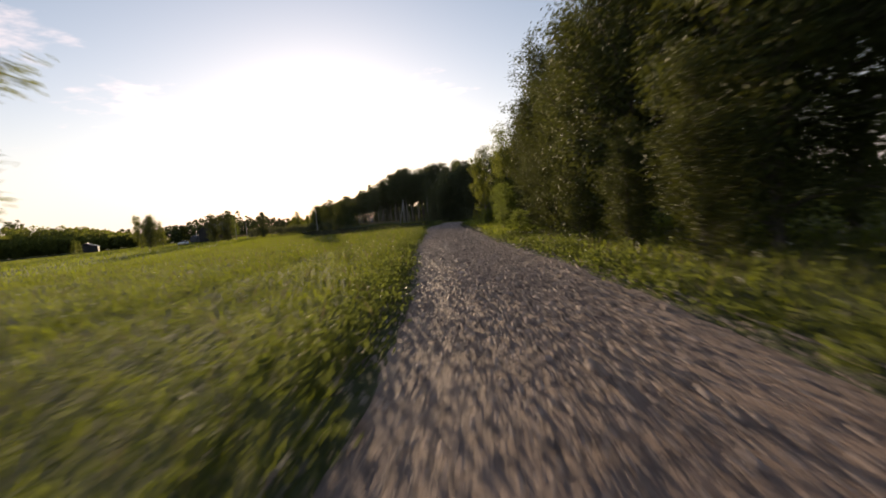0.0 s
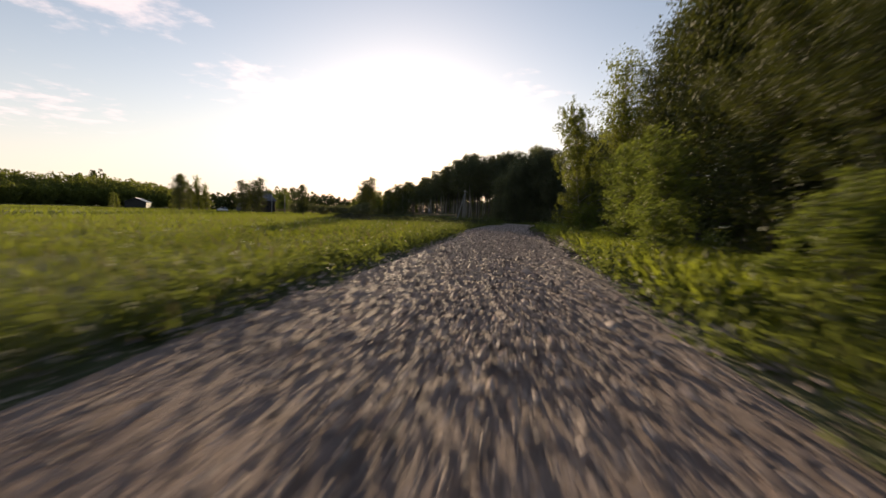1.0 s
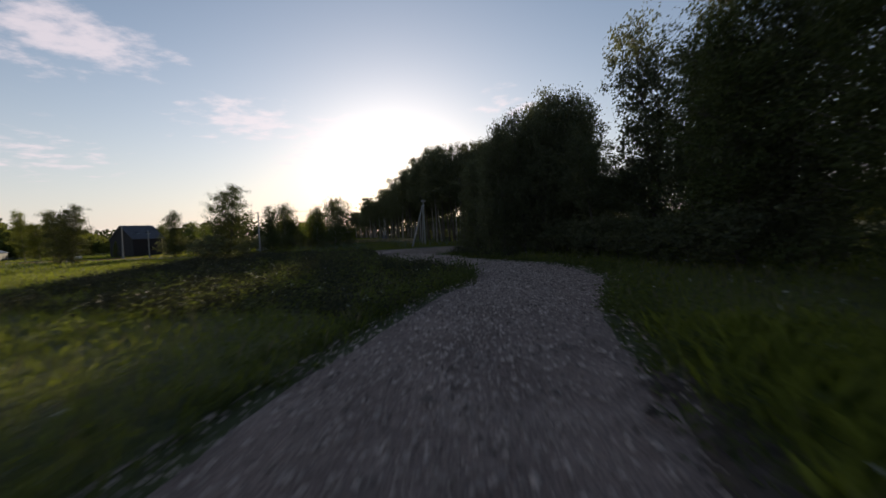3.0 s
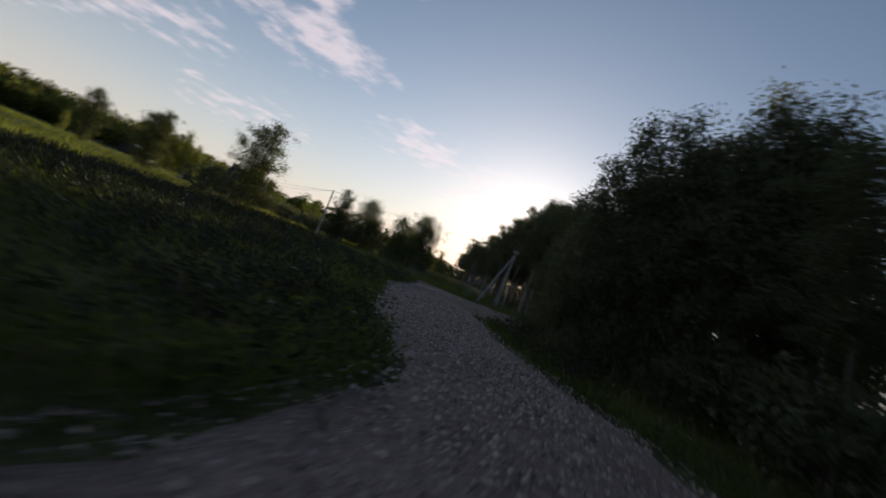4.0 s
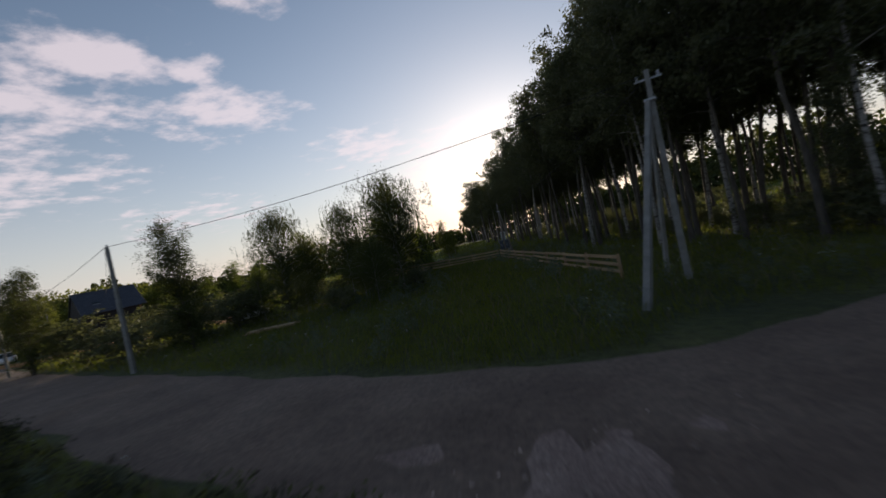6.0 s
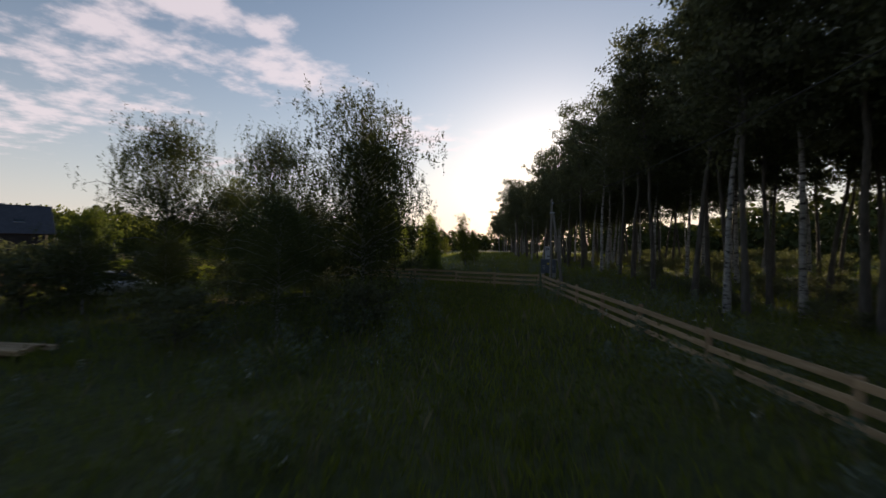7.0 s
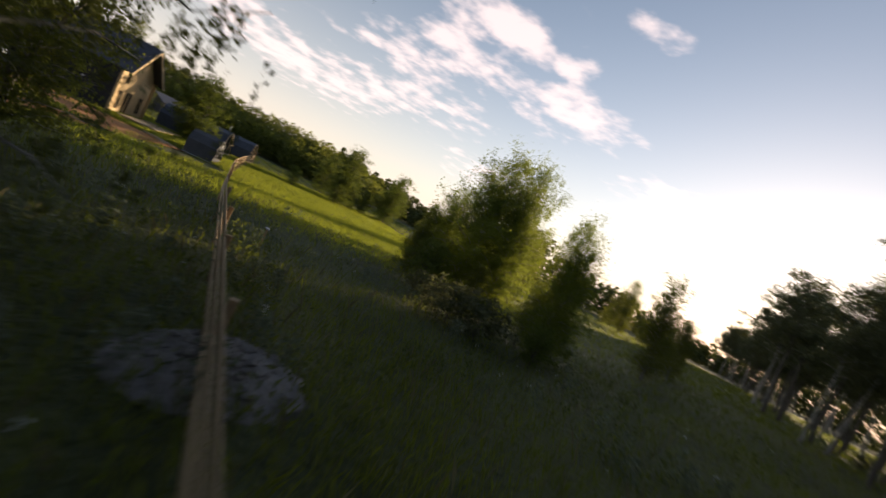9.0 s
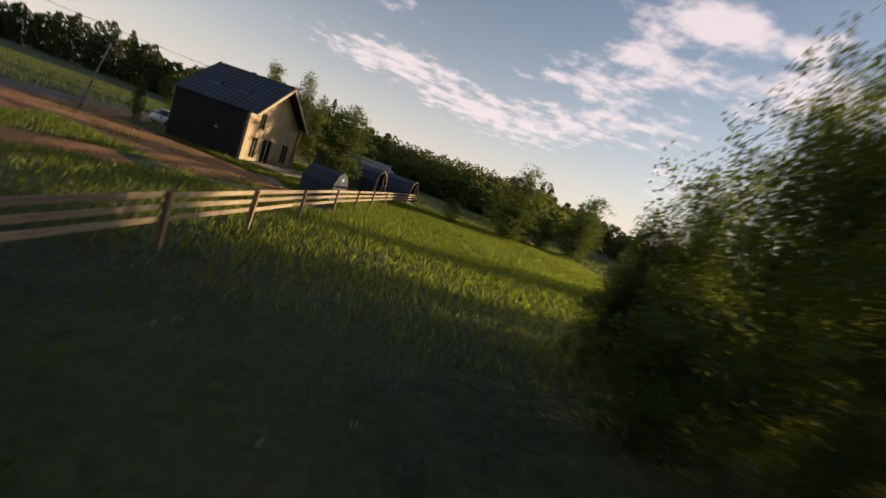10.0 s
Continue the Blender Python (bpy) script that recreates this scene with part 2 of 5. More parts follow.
MAT_POST = mottled("weathered_posts", [(0.3, (0.22, 0.145, 0.08)), (0.7, (0.40, 0.275, 0.16))], 3.0, 0.85, stretch=(5, 5, 0.7), bump=0.4, per_object=0.15)
MAT_CONCRETE = mottled("pole_concrete", [(0.3, (0.19, 0.185, 0.175)), (0.7, (0.31, 0.30, 0.285))], 2.5, 0.9, bump=0.4, bump_scale=30)
MAT_POLEWOOD = mottled("pole_wood", [(0.3, (0.13, 0.115, 0.10)), (0.7, (0.26, 0.235, 0.205))], 3.0, 0.9, stretch=(6, 6, 0.4), bump=0.5)
MAT_ROOF = mottled("dark_metal_roof", [(0.3, (0.044, 0.043, 0.052)), (0.7, (0.075, 0.073, 0.086))], 1.5, 0.40, metal=0.3)
MAT_CABIN = mottled("bluegrey_sheet_metal", [(0.3, (0.034, 0.038, 0.050)), (0.7, (0.060, 0.066, 0.084))], 1.4, 0.55, metal=0.1)
MAT_BLACKWOOD = mottled("black_stained_wood", [(0.3, (0.010, 0.010, 0.011)), (0.7, (0.022, 0.021, 0.022))], 3.0, 0.75, stretch=(8, 8, 0.4), bump=0.5)
MAT_PINE = mottled("oiled_pine_cladding", [(0.3, (0.40, 0.27, 0.13)), (0.7, (0.56, 0.41, 0.22))], 2.2, 0.6, stretch=(5, 5, 0.4), bump=0.3, per_object=0.08)
MAT_DECK = mottled("deck_boards", [(0.3, (0.28, 0.22, 0.15)), (0.7, (0.42, 0.34, 0.24))], 2.0, 0.75, stretch=(0.5, 6, 6), bump=0.3, per_object=0.12)
MAT_TARP = mottled("grey_canvas", [(0.3, (0.036, 0.038, 0.045)), (0.7, (0.060, 0.062, 0.072))], 1.2, 0.8, bump=0.5, bump_scale=3)
MAT_STEEL = mottled("painted_steel", [(0.3, (0.30, 0.31, 0.33)), (0.7, (0.42, 0.43, 0.45))], 2.0, 0.5, metal=0.2)
MAT_BLUEGREY = mottled("bluegrey_paint", [(0.3, (0.055, 0.066, 0.092)), (0.7, (0.085, 0.100, 0.130))], 2.0, 0.55)
MAT_BLACK = mottled("black_rubber", [(0.3, (0.012, 0.012, 0.012)), (0.7, (0.022, 0.022, 0.022))], 6.0, 0.8)
MAT_WHITECAR = mottled("white_car_paint", [(0.3, (0.66, 0.66, 0.66)), (0.7, (0.76, 0.76, 0.76))], 1.0, 0.25)
MAT_GLASS = mottled("dark_window_glass", [(0.3, (0.012, 0.015, 0.018)), (0.7, (0.020, 0.024, 0.028))], 0.6, 0.06)
MAT_ASH = mottled("pale_rubble", [(0.3, (0.13, 0.115, 0.105)), (0.7, (0.24, 0.215, 0.20))], 3.0, 0.95, bump=0.8, bump_scale=12)


# ---- mesh helpers ----
def mesh_of(name, verts, faces, mats=(), idx=None, smooth=False):
    me = bpy.data.meshes.new(name)
    verts, faces = np.asarray(verts, np.float32), np.asarray(faces, np.int32)
    n, k = faces.shape
    me.vertices.add(len(verts))
    me.vertices.foreach_set("co", verts.ravel())
    me.loops.add(n * k)
    me.loops.foreach_set("vertex_index", faces.ravel())
    me.polygons.add(n)
    me.polygons.foreach_set("loop_start", np.arange(0, n * k, k, dtype=np.int32))
    me.polygons.foreach_set("loop_total", np.full(n, k, np.int32))
    if idx is not None:
        me.polygons.foreach_set("material_index", np.asarray(idx, np.int32))
    if smooth:
        me.polygons.foreach_set("use_smooth", np.ones(n, bool))
    me.update(calc_edges=True)
    for m in mats:
        me.materials.append(m)
    return me


def part(name, bm, mat, parent=None, label="", matrix=None, smooth=False):
    """Links a bmesh (or mesh data) as ONE mesh object, under a thing or a part where one is given."""
    if isinstance(bm, bmesh.types.BMesh):
        me = bpy.data.meshes.new(name)
        if smooth:
            for f in bm.faces:
                f.smooth = True
        bm.to_mesh(me)
        bm.free()
        me.materials.append(mat)
    else:
        me = bm
    ob = new(name, me)
    ob.parent = parent
    if matrix is not None:
        ob.matrix_local = matrix
    if label:
        tagged(ob, label)
    return ob


def thing(name, label, category, m=None, group="", kind=""):
    e = new(name)
    e.empty_display_size = 0.2
    if m is not None:
        e.matrix_basis = m
    return tagged(e, label, category, group, kind)


def box(sx, sy, sz, at=(0, 0, 0), bevel=0.0, m=None, bm=None):
    """A box of full sizes, centred on at, with bevelled edges."""
    b = bm or bmesh.new()
    mat = Matrix.Translation(at) @ (m or Matrix()) @ Matrix.Diagonal((sx, sy, sz, 1))
    made = bmesh.ops.create_cube(b, size=1.0, matrix=mat)
    if bevel and bm is None:
        bmesh.ops.bevel(b, geom=b.edges[:], offset=bevel, segments=1, affect="EDGES")
    return b


def prism(profile, length, axis="y"):
    """A solid from a profile in x and z, drawn along y and centred."""
    b = bmesh.new()
    a = [b.verts.new((x, -length / 2, z)) for x, z in profile]
    c = [b.verts.new((x, length / 2, z)) for x, z in profile]
    n = len(profile)
    b.faces.new(a[::-1])
    b.faces.new(c)
    for i in range(n):
        b.faces.new((a[i], a[(i + 1) % n], c[(i + 1) % n], c[i]))
    bmesh.ops.recalc_face_normals(b, faces=b.faces)
    return b


def tubes(paths, sides):
    """Verts and quad faces for many tapered tubes: each path a list of (x, y, z, r)."""
    V, F, base = [], [], 0
    ang = np.arange(sides) * 2 * math.pi / sides
    for p in paths:
        p = np.asarray(p, float)
        d = np.gradient(p[:, :3], axis=0)
        d /= np.linalg.norm(d, axis=1, keepdims=True) + 1e-9
        ref = np.where(np.abs(d[:, 2:3]) > 0.8, [[1.0, 0, 0]], [[0, 0, 1.0]])
        u = np.cross(d, ref)
        u /= np.linalg.norm(u, axis=1, keepdims=True) + 1e-9
        v = np.cross(d, u)
        ring = p[:, None, :3] + p[:, None, 3:4] * (np.cos(ang)[None, :, None] * u[:, None] + np.sin(ang)[None, :, None] * v[:, None])
        V.append(ring.reshape(-1, 3))
        n = len(p)
        i, j = np.meshgrid(np.arange(n - 1), np.arange(sides), indexing="ij")
        a = base + i * sides + j
        b = base + i * sides + (j + 1) % sides
        F.append(np.stack([a, b, b + sides, a + sides], -1).reshape(-1, 4))
        base += n * sides
    return np.concatenate(V), np.concatenate(F)


def leaves_mesh(name, centres, size, mat, r, flat=0.0, long=1.7):
    """Small bent leaves (a kite of two triangles each) round the given centres."""
    n = len(centres)
    d = r.normal(size=(n, 3))
    d[:, 2] = d[:, 2] * (1 - flat) - 0.35
    d /= np.linalg.norm(d, axis=1, keepdims=True)
    s = np.cross(d, r.normal(size=(n, 3)))
    s /= np.linalg.norm(s, axis=1, keepdims=True) + 1e-9
    k = size * r.uniform(0.65, 1.35, (n, 1))
    nrm = np.cross(d, s)
    v = np.stack([centres - d * k * long * 0.5, centres + s * k * 0.5 + nrm * k * 0.12, centres + d * k * long * 0.5, centres - s * k * 0.5 + nrm * k * 0.12], 1)
    f = np.arange(n * 4).reshape(n, 4)
    return mesh_of(name, v.reshape(-1, 3), f, (mat,))


# ---- trees ----
def tree_mesh(seed, height, crown_from, crown_r, limbs, leaves, leaf, bark, leaf_mat, lean=0.03, shape=1.0, trunk_r=None, droop=0.25, stems=1, clump=0.42, strand=0.0, core=0.0):
    """Trunk with limbs, and a crown of clumped leaves, as two meshes."""
    r = np.random.default_rng(seed)
    paths_trunk, paths_limb, cents = [], [], []
    for s in range(stems):
        tr = (trunk_r or height * 0.011) * (1 if s == 0 else 0.75)
        off = r.normal(size=2) * lean * height + (0 if stems == 1 else 1) * np.array([math.cos(s * 2.2), math.sin(s * 2.2)]) * height * 0.07
        zz = np.linspace(-0.1, height * (1 if s == 0 else r.uniform(0.75, 0.95)), 9)
        h = zz[-1]
        q = np.clip(zz / h, 0, 1)
        wob = np.cumsum(r.normal(size=(9, 2)) * 0.018 * height, 0) * q[:, None] * 0.6
        px, py = off[0] * q**1.3 + wob[:, 0], off[1] * q**1.3 + wob[:, 1]
        rad = tr * np.clip(1.05 - q, 0.06, 1) ** 0.8
        rad[0] *= 1.35
        paths_trunk.append(np.stack([px, py, zz, rad], 1))
        n_l = limbs if s == 0 else int(limbs * 0.6)
        for i in range(n_l):
            f = crown_from + (0.97 - crown_from) * ((i + r.uniform(0, 1)) / n_l) ** 0.9
            z0 = f * h
            x0, y0 = np.interp(z0, zz, px), np.interp(z0, zz, py)
            u = (f - crown_from) / (1 - crown_from)
            prof = (math.sin(math.pi * min(1, 0.16 + 0.84 * u ** 0.8)) ** 0.7) if shape >= 1 else (1 - 0.82 * u) * min(1, 0.45 + 2.2 * u)
            length = crown_r * max(0.18, prof) * r.uniform(0.62, 1.22)
            az = i * 2.4 + r.uniform(-0.5, 0.5)
            rise = r.uniform(0.25, 0.75) + 0.55 * u
            m = 6
            w = np.linspace(0, 1, m)
            out = length * w
            lx, ly = x0 + math.cos(az) * out, y0 + math.sin(az) * out
            lz = z0 + out * rise - droop * length * w**2.2
            lx, ly, lz = lx + r.normal(size=m) * 0.05 * length * w, ly + r.normal(size=m) * 0.05 * length * w, lz + r.normal(size=m) * 0.05 * length * w
            lr = np.interp(f, q, rad) * 0.42 * (1 - 0.85 * w) + 0.004
            paths_limb.append(np.stack([lx, ly, lz, lr], 1))
            share = max(6, int(leaves / (limbs * (1 + 0.6 * (stems - 1))) * (0.35 + length / crown_r)))
            twigs = max(3, int(share / 55))
            for _ in range(twigs):
                g = r.uniform(0.30, 1.0)
                c = np.array([np.interp(g, w, lx), np.interp(g, w, ly), np.interp(g, w, lz)])
                c = c + r.normal(size=3) * np.array([0.30, 0.30, 0.22]) * crown_r * 0.42
                k = max(3, share // twigs)
                spread = clump * crown_r * r.uniform(0.28, 0.62)
                if strand:
                    # hanging twigs: a few thin strings of leaves below each bough
                    for piece in np.array_split(np.arange(k), max(1, k // 14)):
                        drop = strand * r.uniform(0.35, 1.3) * r.random(len(piece))
                        sway = r.normal(size=2) * 0.22
                        at = c + r.normal(size=3) * np.array([0.8, 0.8, 0.5]) * spread * 0.62
                        line = np.stack([at[0] + sway[0] * drop, at[1] + sway[1] * drop, at[2] - drop], 1)
                        cents.append(line + r.normal(size=(len(piece), 3)) * 0.055)
                else:
                    # leafy sprays: flattened clumps of uneven size
                    hang = r.normal(size=(k, 3)) * np.array([0.8, 0.8, 0.42 + droop]) * spread * 0.62
                    cents.append(c + hang)
            if core and r.random() < core:
                # dense inner foliage round the stem
                g = r.uniform(0.05, 0.4)
                c = np.array([np.interp(g, w, lx), np.interp(g, w, ly), np.interp(g, w, lz)])
                cents.append(c + r.normal(size=(max(4, share // 2), 3)) * np.array([0.26, 0.26, 0.30]) * crown_r * 0.6)
    cents = np.concatenate(cents)
    cents = cents[cents[:, 2] > 0.12]
    v1, f1 = tubes(paths_trunk[:1], 7)
    v2, f2 = tubes([p for p in paths_trunk[1:]] + paths_limb, 3)
    trunk = mesh_of("trunk", v1, f1, (bark,), smooth=True)
    return trunk, mesh_of("branching", v2, f2, (bark,), smooth=True), leaves_mesh("crown", cents, leaf, leaf_mat, r)


def tree(name, label, meshes, m, group=""):
    e = thing(name, label, "tree", m, group)
    part("trunk", meshes[0], None, e)
    tagged(part("branching", meshes[1], None, e), kind="stuff")
    tagged(part("crown", meshes[2], None, e), kind="stuff")
    return e


def put(x, y, z=0.0, turn=0.0, s=1.0, sz=None):
    return Matrix.LocRotScale((x, y, z), Euler((0, 0, turn)), (s, s, sz or s))


# ---- ground, road and lane ----
ROAD = [(7.8, -75.0), (6.2, -45.0), (5.1, -30.0), (3.3, -17.0), (1.5, 4.0), (0.1, 14.0), (-0.7, 27.0), (-0.6, 37.5), (0.35, 43.0), (-1.1, 49.5), (-5.8, 54.8), (-9.6, 60.6), (-12.5, 65.2), (-15.4, 71.2), (-18.2, 77.0), (-20.5, 82.0)]
CROSS = [(-150.0, 92.0), (-100.0, 91.0), (-62.0, 85.5), (-40.0, 83.3), (-24.0, 82.0), (-15.0, 84.8), (-9.5, 91.5), (-3.0, 101.0), (9.0, 114.0), (40.0, 140.0)]


def smooth_line(pts, step=1.0):
    """A Catmull-Rom line through the points."""
    p = np.array([2 * np.array(pts[0]) - pts[1], *pts, 2 * np.array(pts[-1]) - pts[-2]], float)
    out = []
    for a, b, c, d in zip(p, p[1:], p[2:], p[3:]):
        n = max(2, int(np.linalg.norm(c - b) / step))
        for t in np.arange(n) / n:
            out.append(0.5 * (2 * b + (c - a) * t + (2 * a - 5 * b + 4 * c - d) * t * t + (3 * b - a - 3 * c + d) * t**3))
    out.append(p[-2])
    return np.array(out)


APRON = [(-13.2, 66.0), (-14.3, 69.2), (-15.7, 75.0), (-15.9, 85.5)]
APRON_EAST = [(-11.6, 69.0), (-12.0, 75.0), (-11.0, 82.0), (-8.6, 88.5)]
YARD = [(-85.0, 93.5), (-82.0, 100.0), (-80.3, 104.5), (-78.6, 108.5), (-77.2, 112.0)]
YARD_EDGE = [(-60.5, 103.0), (-68.2, 106.2), (-71.5, 108.4)]
TRACK = [(-66.0, 101.0), (-76.4, 98.3), (-83.7, 94.9), (-93.0, 92.6), (-106.0, 92.0)]
ROAD_LINE, CROSS_LINE, APRON_LINE, EAST_LINE = smooth_line(ROAD), smooth_line(CROSS), smooth_line(APRON), smooth_line(APRON_EAST)
YARD_LINE, YARD_EDGE_LINE, TRACK_LINE = smooth_line(YARD), smooth_line(YARD_EDGE), smooth_line(TRACK)
ROAD_HALF, CROSS_HALF = 3.1, 2.9
BARE = [(ROAD_LINE, ROAD_HALF), (CROSS_LINE, CROSS_HALF), (APRON_LINE, 3.5), (EAST_LINE, 3.4), (YARD_LINE, 4.4), (YARD_EDGE_LINE, 1.7), (TRACK_LINE, 2.0)]


def line_distance(xy, line):
    out = np.full(len(xy), 1e9)
    for s in range(0, len(xy), 20000):
        d = xy[s:s + 20000, None] - line[None]
        out[s:s + 20000] = np.sqrt((d * d).sum(-1).min(1))
    return out


def road_gap(xy):
    """Metres from the nearer road's edge; negative on a road."""
    return np.min([line_distance(xy, line) - half for line, half in BARE], axis=0)


def wave(x, y):
    return 0.5 * np.sin(0.21 * x + 0.13 * y) + 0.35 * np.sin(0.47 * y - 0.19 * x + 1.3) + 0.25 * np.sin(0.9 * x + 0.7 * y)


LANE_BANK = smooth_line([(-21.0, 92.5), (-27.7, 103.9), (-34.9, 116.0), (-41.0, 116.0), (-52.0, 116.0)])


def ground_z(x, y):
    x, y = np.atleast_1d(np.asarray(x, float)), np.atleast_1d(np.asarray(y, float))
    gap = road_gap(np.stack([x, y], 1))
    k = np.clip((gap - 0.3) / 6.0, 0, 1)
    s, side = -(x + 35) * 0.53 + (y - 117) * 0.85, (x + 35) * 0.85 + (y - 117) * 0.53
    a, b = np.clip(s / 7.0, 0, 1), np.clip((side + 7.0) / 7.0, 0, 1)
    rise = 0.75 * a * a * (3 - 2 * a) * b * b * (3 - 2 * b)          # low bank behind the fence corner
    near = np.minimum(line_distance(np.stack([x, y], 1), LANE_BANK), 9.0)
    rise = np.maximum(rise, 0.42 * np.exp(-(near / 3.0) ** 2) * np.clip(gap / 4.0, 0, 1))
    return rise + 0.09 * wave(x, y) * k - 0.06 * (gap < 0.2) + 0.05 * np.clip(gap / 1.5, 0, 1)


def build_ground():
    xs = np.concatenate([[-3000, -1500, -800, -450, -300, -230], np.arange(-190, 70, 1.6), [85, 120, 200, 400, 900, 2500]])
    ys = np.concatenate([[-2500, -900, -400, -200, -120], np.arange(-85, 235, 1.6), [250, 300, 400, 600, 1000, 2000, 4000]])
    gx, gy = np.meshgrid(xs, ys, indexing="ij")
    z = ground_z(gx.ravel(), gy.ravel())
    far = (np.abs(gx.ravel() + 60) > 140) | (np.abs(gy.ravel() - 75) > 165)
    z[far] = 0.0
    n, m = gx.shape
    i, j = np.meshgrid(np.arange(n - 1), np.arange(m - 1), indexing="ij")
    a = i * m + j
    f = np.stack([a, a + m, a + m + 1, a + 1], -1).reshape(-1, 4)
    me = mesh_of("ground", np.stack([gx.ravel(), gy.ravel(), z], 1), f, (MAT_GROUND,), smooth=True)
    tagged(new("ground", me), "uneven grassy meadow ground with tufts and bare soil", "ground", kind="structure")


def build_road(name, line, half, mat, label, lift, seed, taper=0.0):
    r = np.random.default_rng(seed)
    d = np.gradient(line, axis=0)
    d /= np.linalg.norm(d, axis=1, keepdims=True)
    nrm = np.stack([d[:, 1], -d[:, 0]], 1)
    across = np.linspace(-1, 1, 13)
    n = len(line)
    wob = np.cumsum(r.normal(size=(n, 2)) * 0.10, 0)
    wob -= np.stack([np.convolve(wob[:, k], np.ones(9) / 9, "same") for k in (0, 1)], 1)
    verts = []
    for i in range(n):
        for a in across:
            w = half * a + (wob[i, 0] if a < 0 else wob[i, 1]) * abs(a) ** 3 * 1.4
            p = line[i] + nrm[i] * w
            z = lift + 0.05 * (1 - a * a) - 0.035 * math.exp(-((abs(a) - 0.42) / 0.13) ** 2) - (0.10 if abs(a) == 1 else 0) + 0.012 * r.normal()
            if taper:
                z -= 0.16 * max(0.0, 1 - min(i, n - 1 - i) / taper)
            verts.append((p[0], p[1], z))
    m = len(across)
    i, j = np.meshgrid(np.arange(n - 1), np.arange(m - 1), indexing="ij")
    a = i * m + j
    f = np.stack([a, a + 1, a + m + 1, a + m], -1).reshape(-1, 4)
    me = mesh_of(name, verts, f, (mat,), smooth=True)
    tagged(new(name, me), label, "road", kind="structure")


def scatter_stones():
    """Loose stones on the gravel, denser along the middle and edges of the tracks."""
    r = np.random.default_rng(3)
    line = ROAD_LINE
    n = 100000
    k = r.uniform(0, len(line) - 1.01, n)
    i = k.astype(int)
    p = line[i] + (line[i + 1] - line[i]) * (k - i)[:, None]
    d = line[i + 1] - line[i]
    d /= np.linalg.norm(d, axis=1, keepdims=True)
    w = np.clip(r.normal(0, 0.60, n), -1.08, 1.08) * ROAD_HALF
    p = p + np.stack([d[:, 1], -d[:, 0]], 1) * w[:, None]
    # the packed dirt of the junction holds few stones
    keep = (p[:, 1] < 64.5 + 3 * r.random(n)) | ((w < -1.9) & (p[:, 1] < 76)) | (r.random(n) < 0.04)
    p, w, n = p[keep], w[keep], int(keep.sum())
    size = 0.016 + 0.050 * r.random(n) ** 1.8
    size[r.random(n) < 0.006] *= 2.2
    a = w / ROAD_HALF
    z = 0.03 + 0.05 * (1 - a * a) + size * 0.25
    base = np.array([(1, 0, 0), (-0.5, 0.87, 0), (-0.5, -0.87, 0), (0.15, 0.1, 0.8), (0, 0, -0.6)])
    ang = r.uniform(0, 6.28, n)
    c, s = np.cos(ang), np.sin(ang)
    j = base[None] * r.uniform(0.6, 1.4, (n, 5, 3)) * size[:, None, None]
    v = np.stack([j[..., 0] * c[:, None] - j[..., 1] * s[:, None] + p[:, :1], j[..., 0] * s[:, None] + j[..., 1] * c[:, None] + p[:, 1:], j[..., 2] + z[:, None]], -1)
    tri = np.array([(0, 1, 3), (1, 2, 3), (2, 0, 3)])
    f = (np.arange(n)[:, None, None] * 5 + tri[None]).reshape(-1, 3)
    tagged(new("gravel_stones", mesh_of("gravel_stones", v.reshape(-1, 3), f, (MAT_STONE,))), "loose grey and brown stones lying on the gravel road", "stones", kind="stuff")


build_ground()
build_road("road", ROAD_LINE, ROAD_HALF, MAT_ROAD, "brown gravel road with worn wheel tracks and ragged edges", 0.0, 1)
build_road("dirt_road", CROSS_LINE, CROSS_HALF, MAT_DIRT, "smooth dirt crossroad with pale packed soil", 0.015, 2)
build_road("dirt_apron", APRON_LINE, 3.4, MAT_DIRT, "widened dirt mouth of the road junction", 0.055, 5, 5.0)
build_road("dirt_apron_east", EAST_LINE, 3.4, MAT_DIRT, "trodden brown dirt at the inner side of the junction", 0.025, 9, 4.0)
build_road("yard_soil", YARD_LINE, 4.4, MAT_SOIL, "bare reddish soil beside the house", 0.03, 6)
build_road("yard_soil_edge", YARD_EDGE_LINE, 1.7, MAT_SOIL, "patch of bare reddish soil in the grass", 0.03, 7)
build_road("sandy_track", TRACK_LINE, 2.0, MAT_SOIL, "pale sandy track past the house", 0.03, 8)
scatter_stones()


# ---- grass and weeds ----
def blades(name, xy, height, width, mat, seed, label, bend=0.35):
    """Bent tapered blades, one for each place."""
    r = np.random.default_rng(seed)
    n = len(xy)
    z = ground_z(xy[:, 0], xy[:, 1])
    h = height * r.uniform(0.55, 1.35, n)
    az = r.uniform(0, 6.283, n)
    side = np.stack([np.cos(az), np.sin(az), np.zeros(n)], 1)
    lean_az = r.uniform(0, 6.283, n)
    lean = np.stack([np.cos(lean_az), np.sin(lean_az), np.zeros(n)], 1) * (bend * h * r.uniform(0.2, 1.4, n))[:, None]
    w = (width * r.uniform(0.6, 1.4, n))[:, None]
    b = np.column_stack([xy, z - 0.02])
    up = np.array([0, 0, 1.0])
    v = np.stack([b - side * w * 0.5, b + side * w * 0.5, b + lean * 0.35 + up * (h * 0.6)[:, None] + side * w * 0.38, b + lean + up * h[:, None]], 1)
    me = mesh_of(name, v.reshape(-1, 3), np.arange(n * 4).reshape(n, 4), (mat,))
    tagged(new(name, me), label, "grass", kind="stuff")


CAM_LINE = np.array([eye[:2] for _, eye, _, _ in PATH])
WAY = smooth_line([tuple(p) for p in CAM_LINE], 2.0)


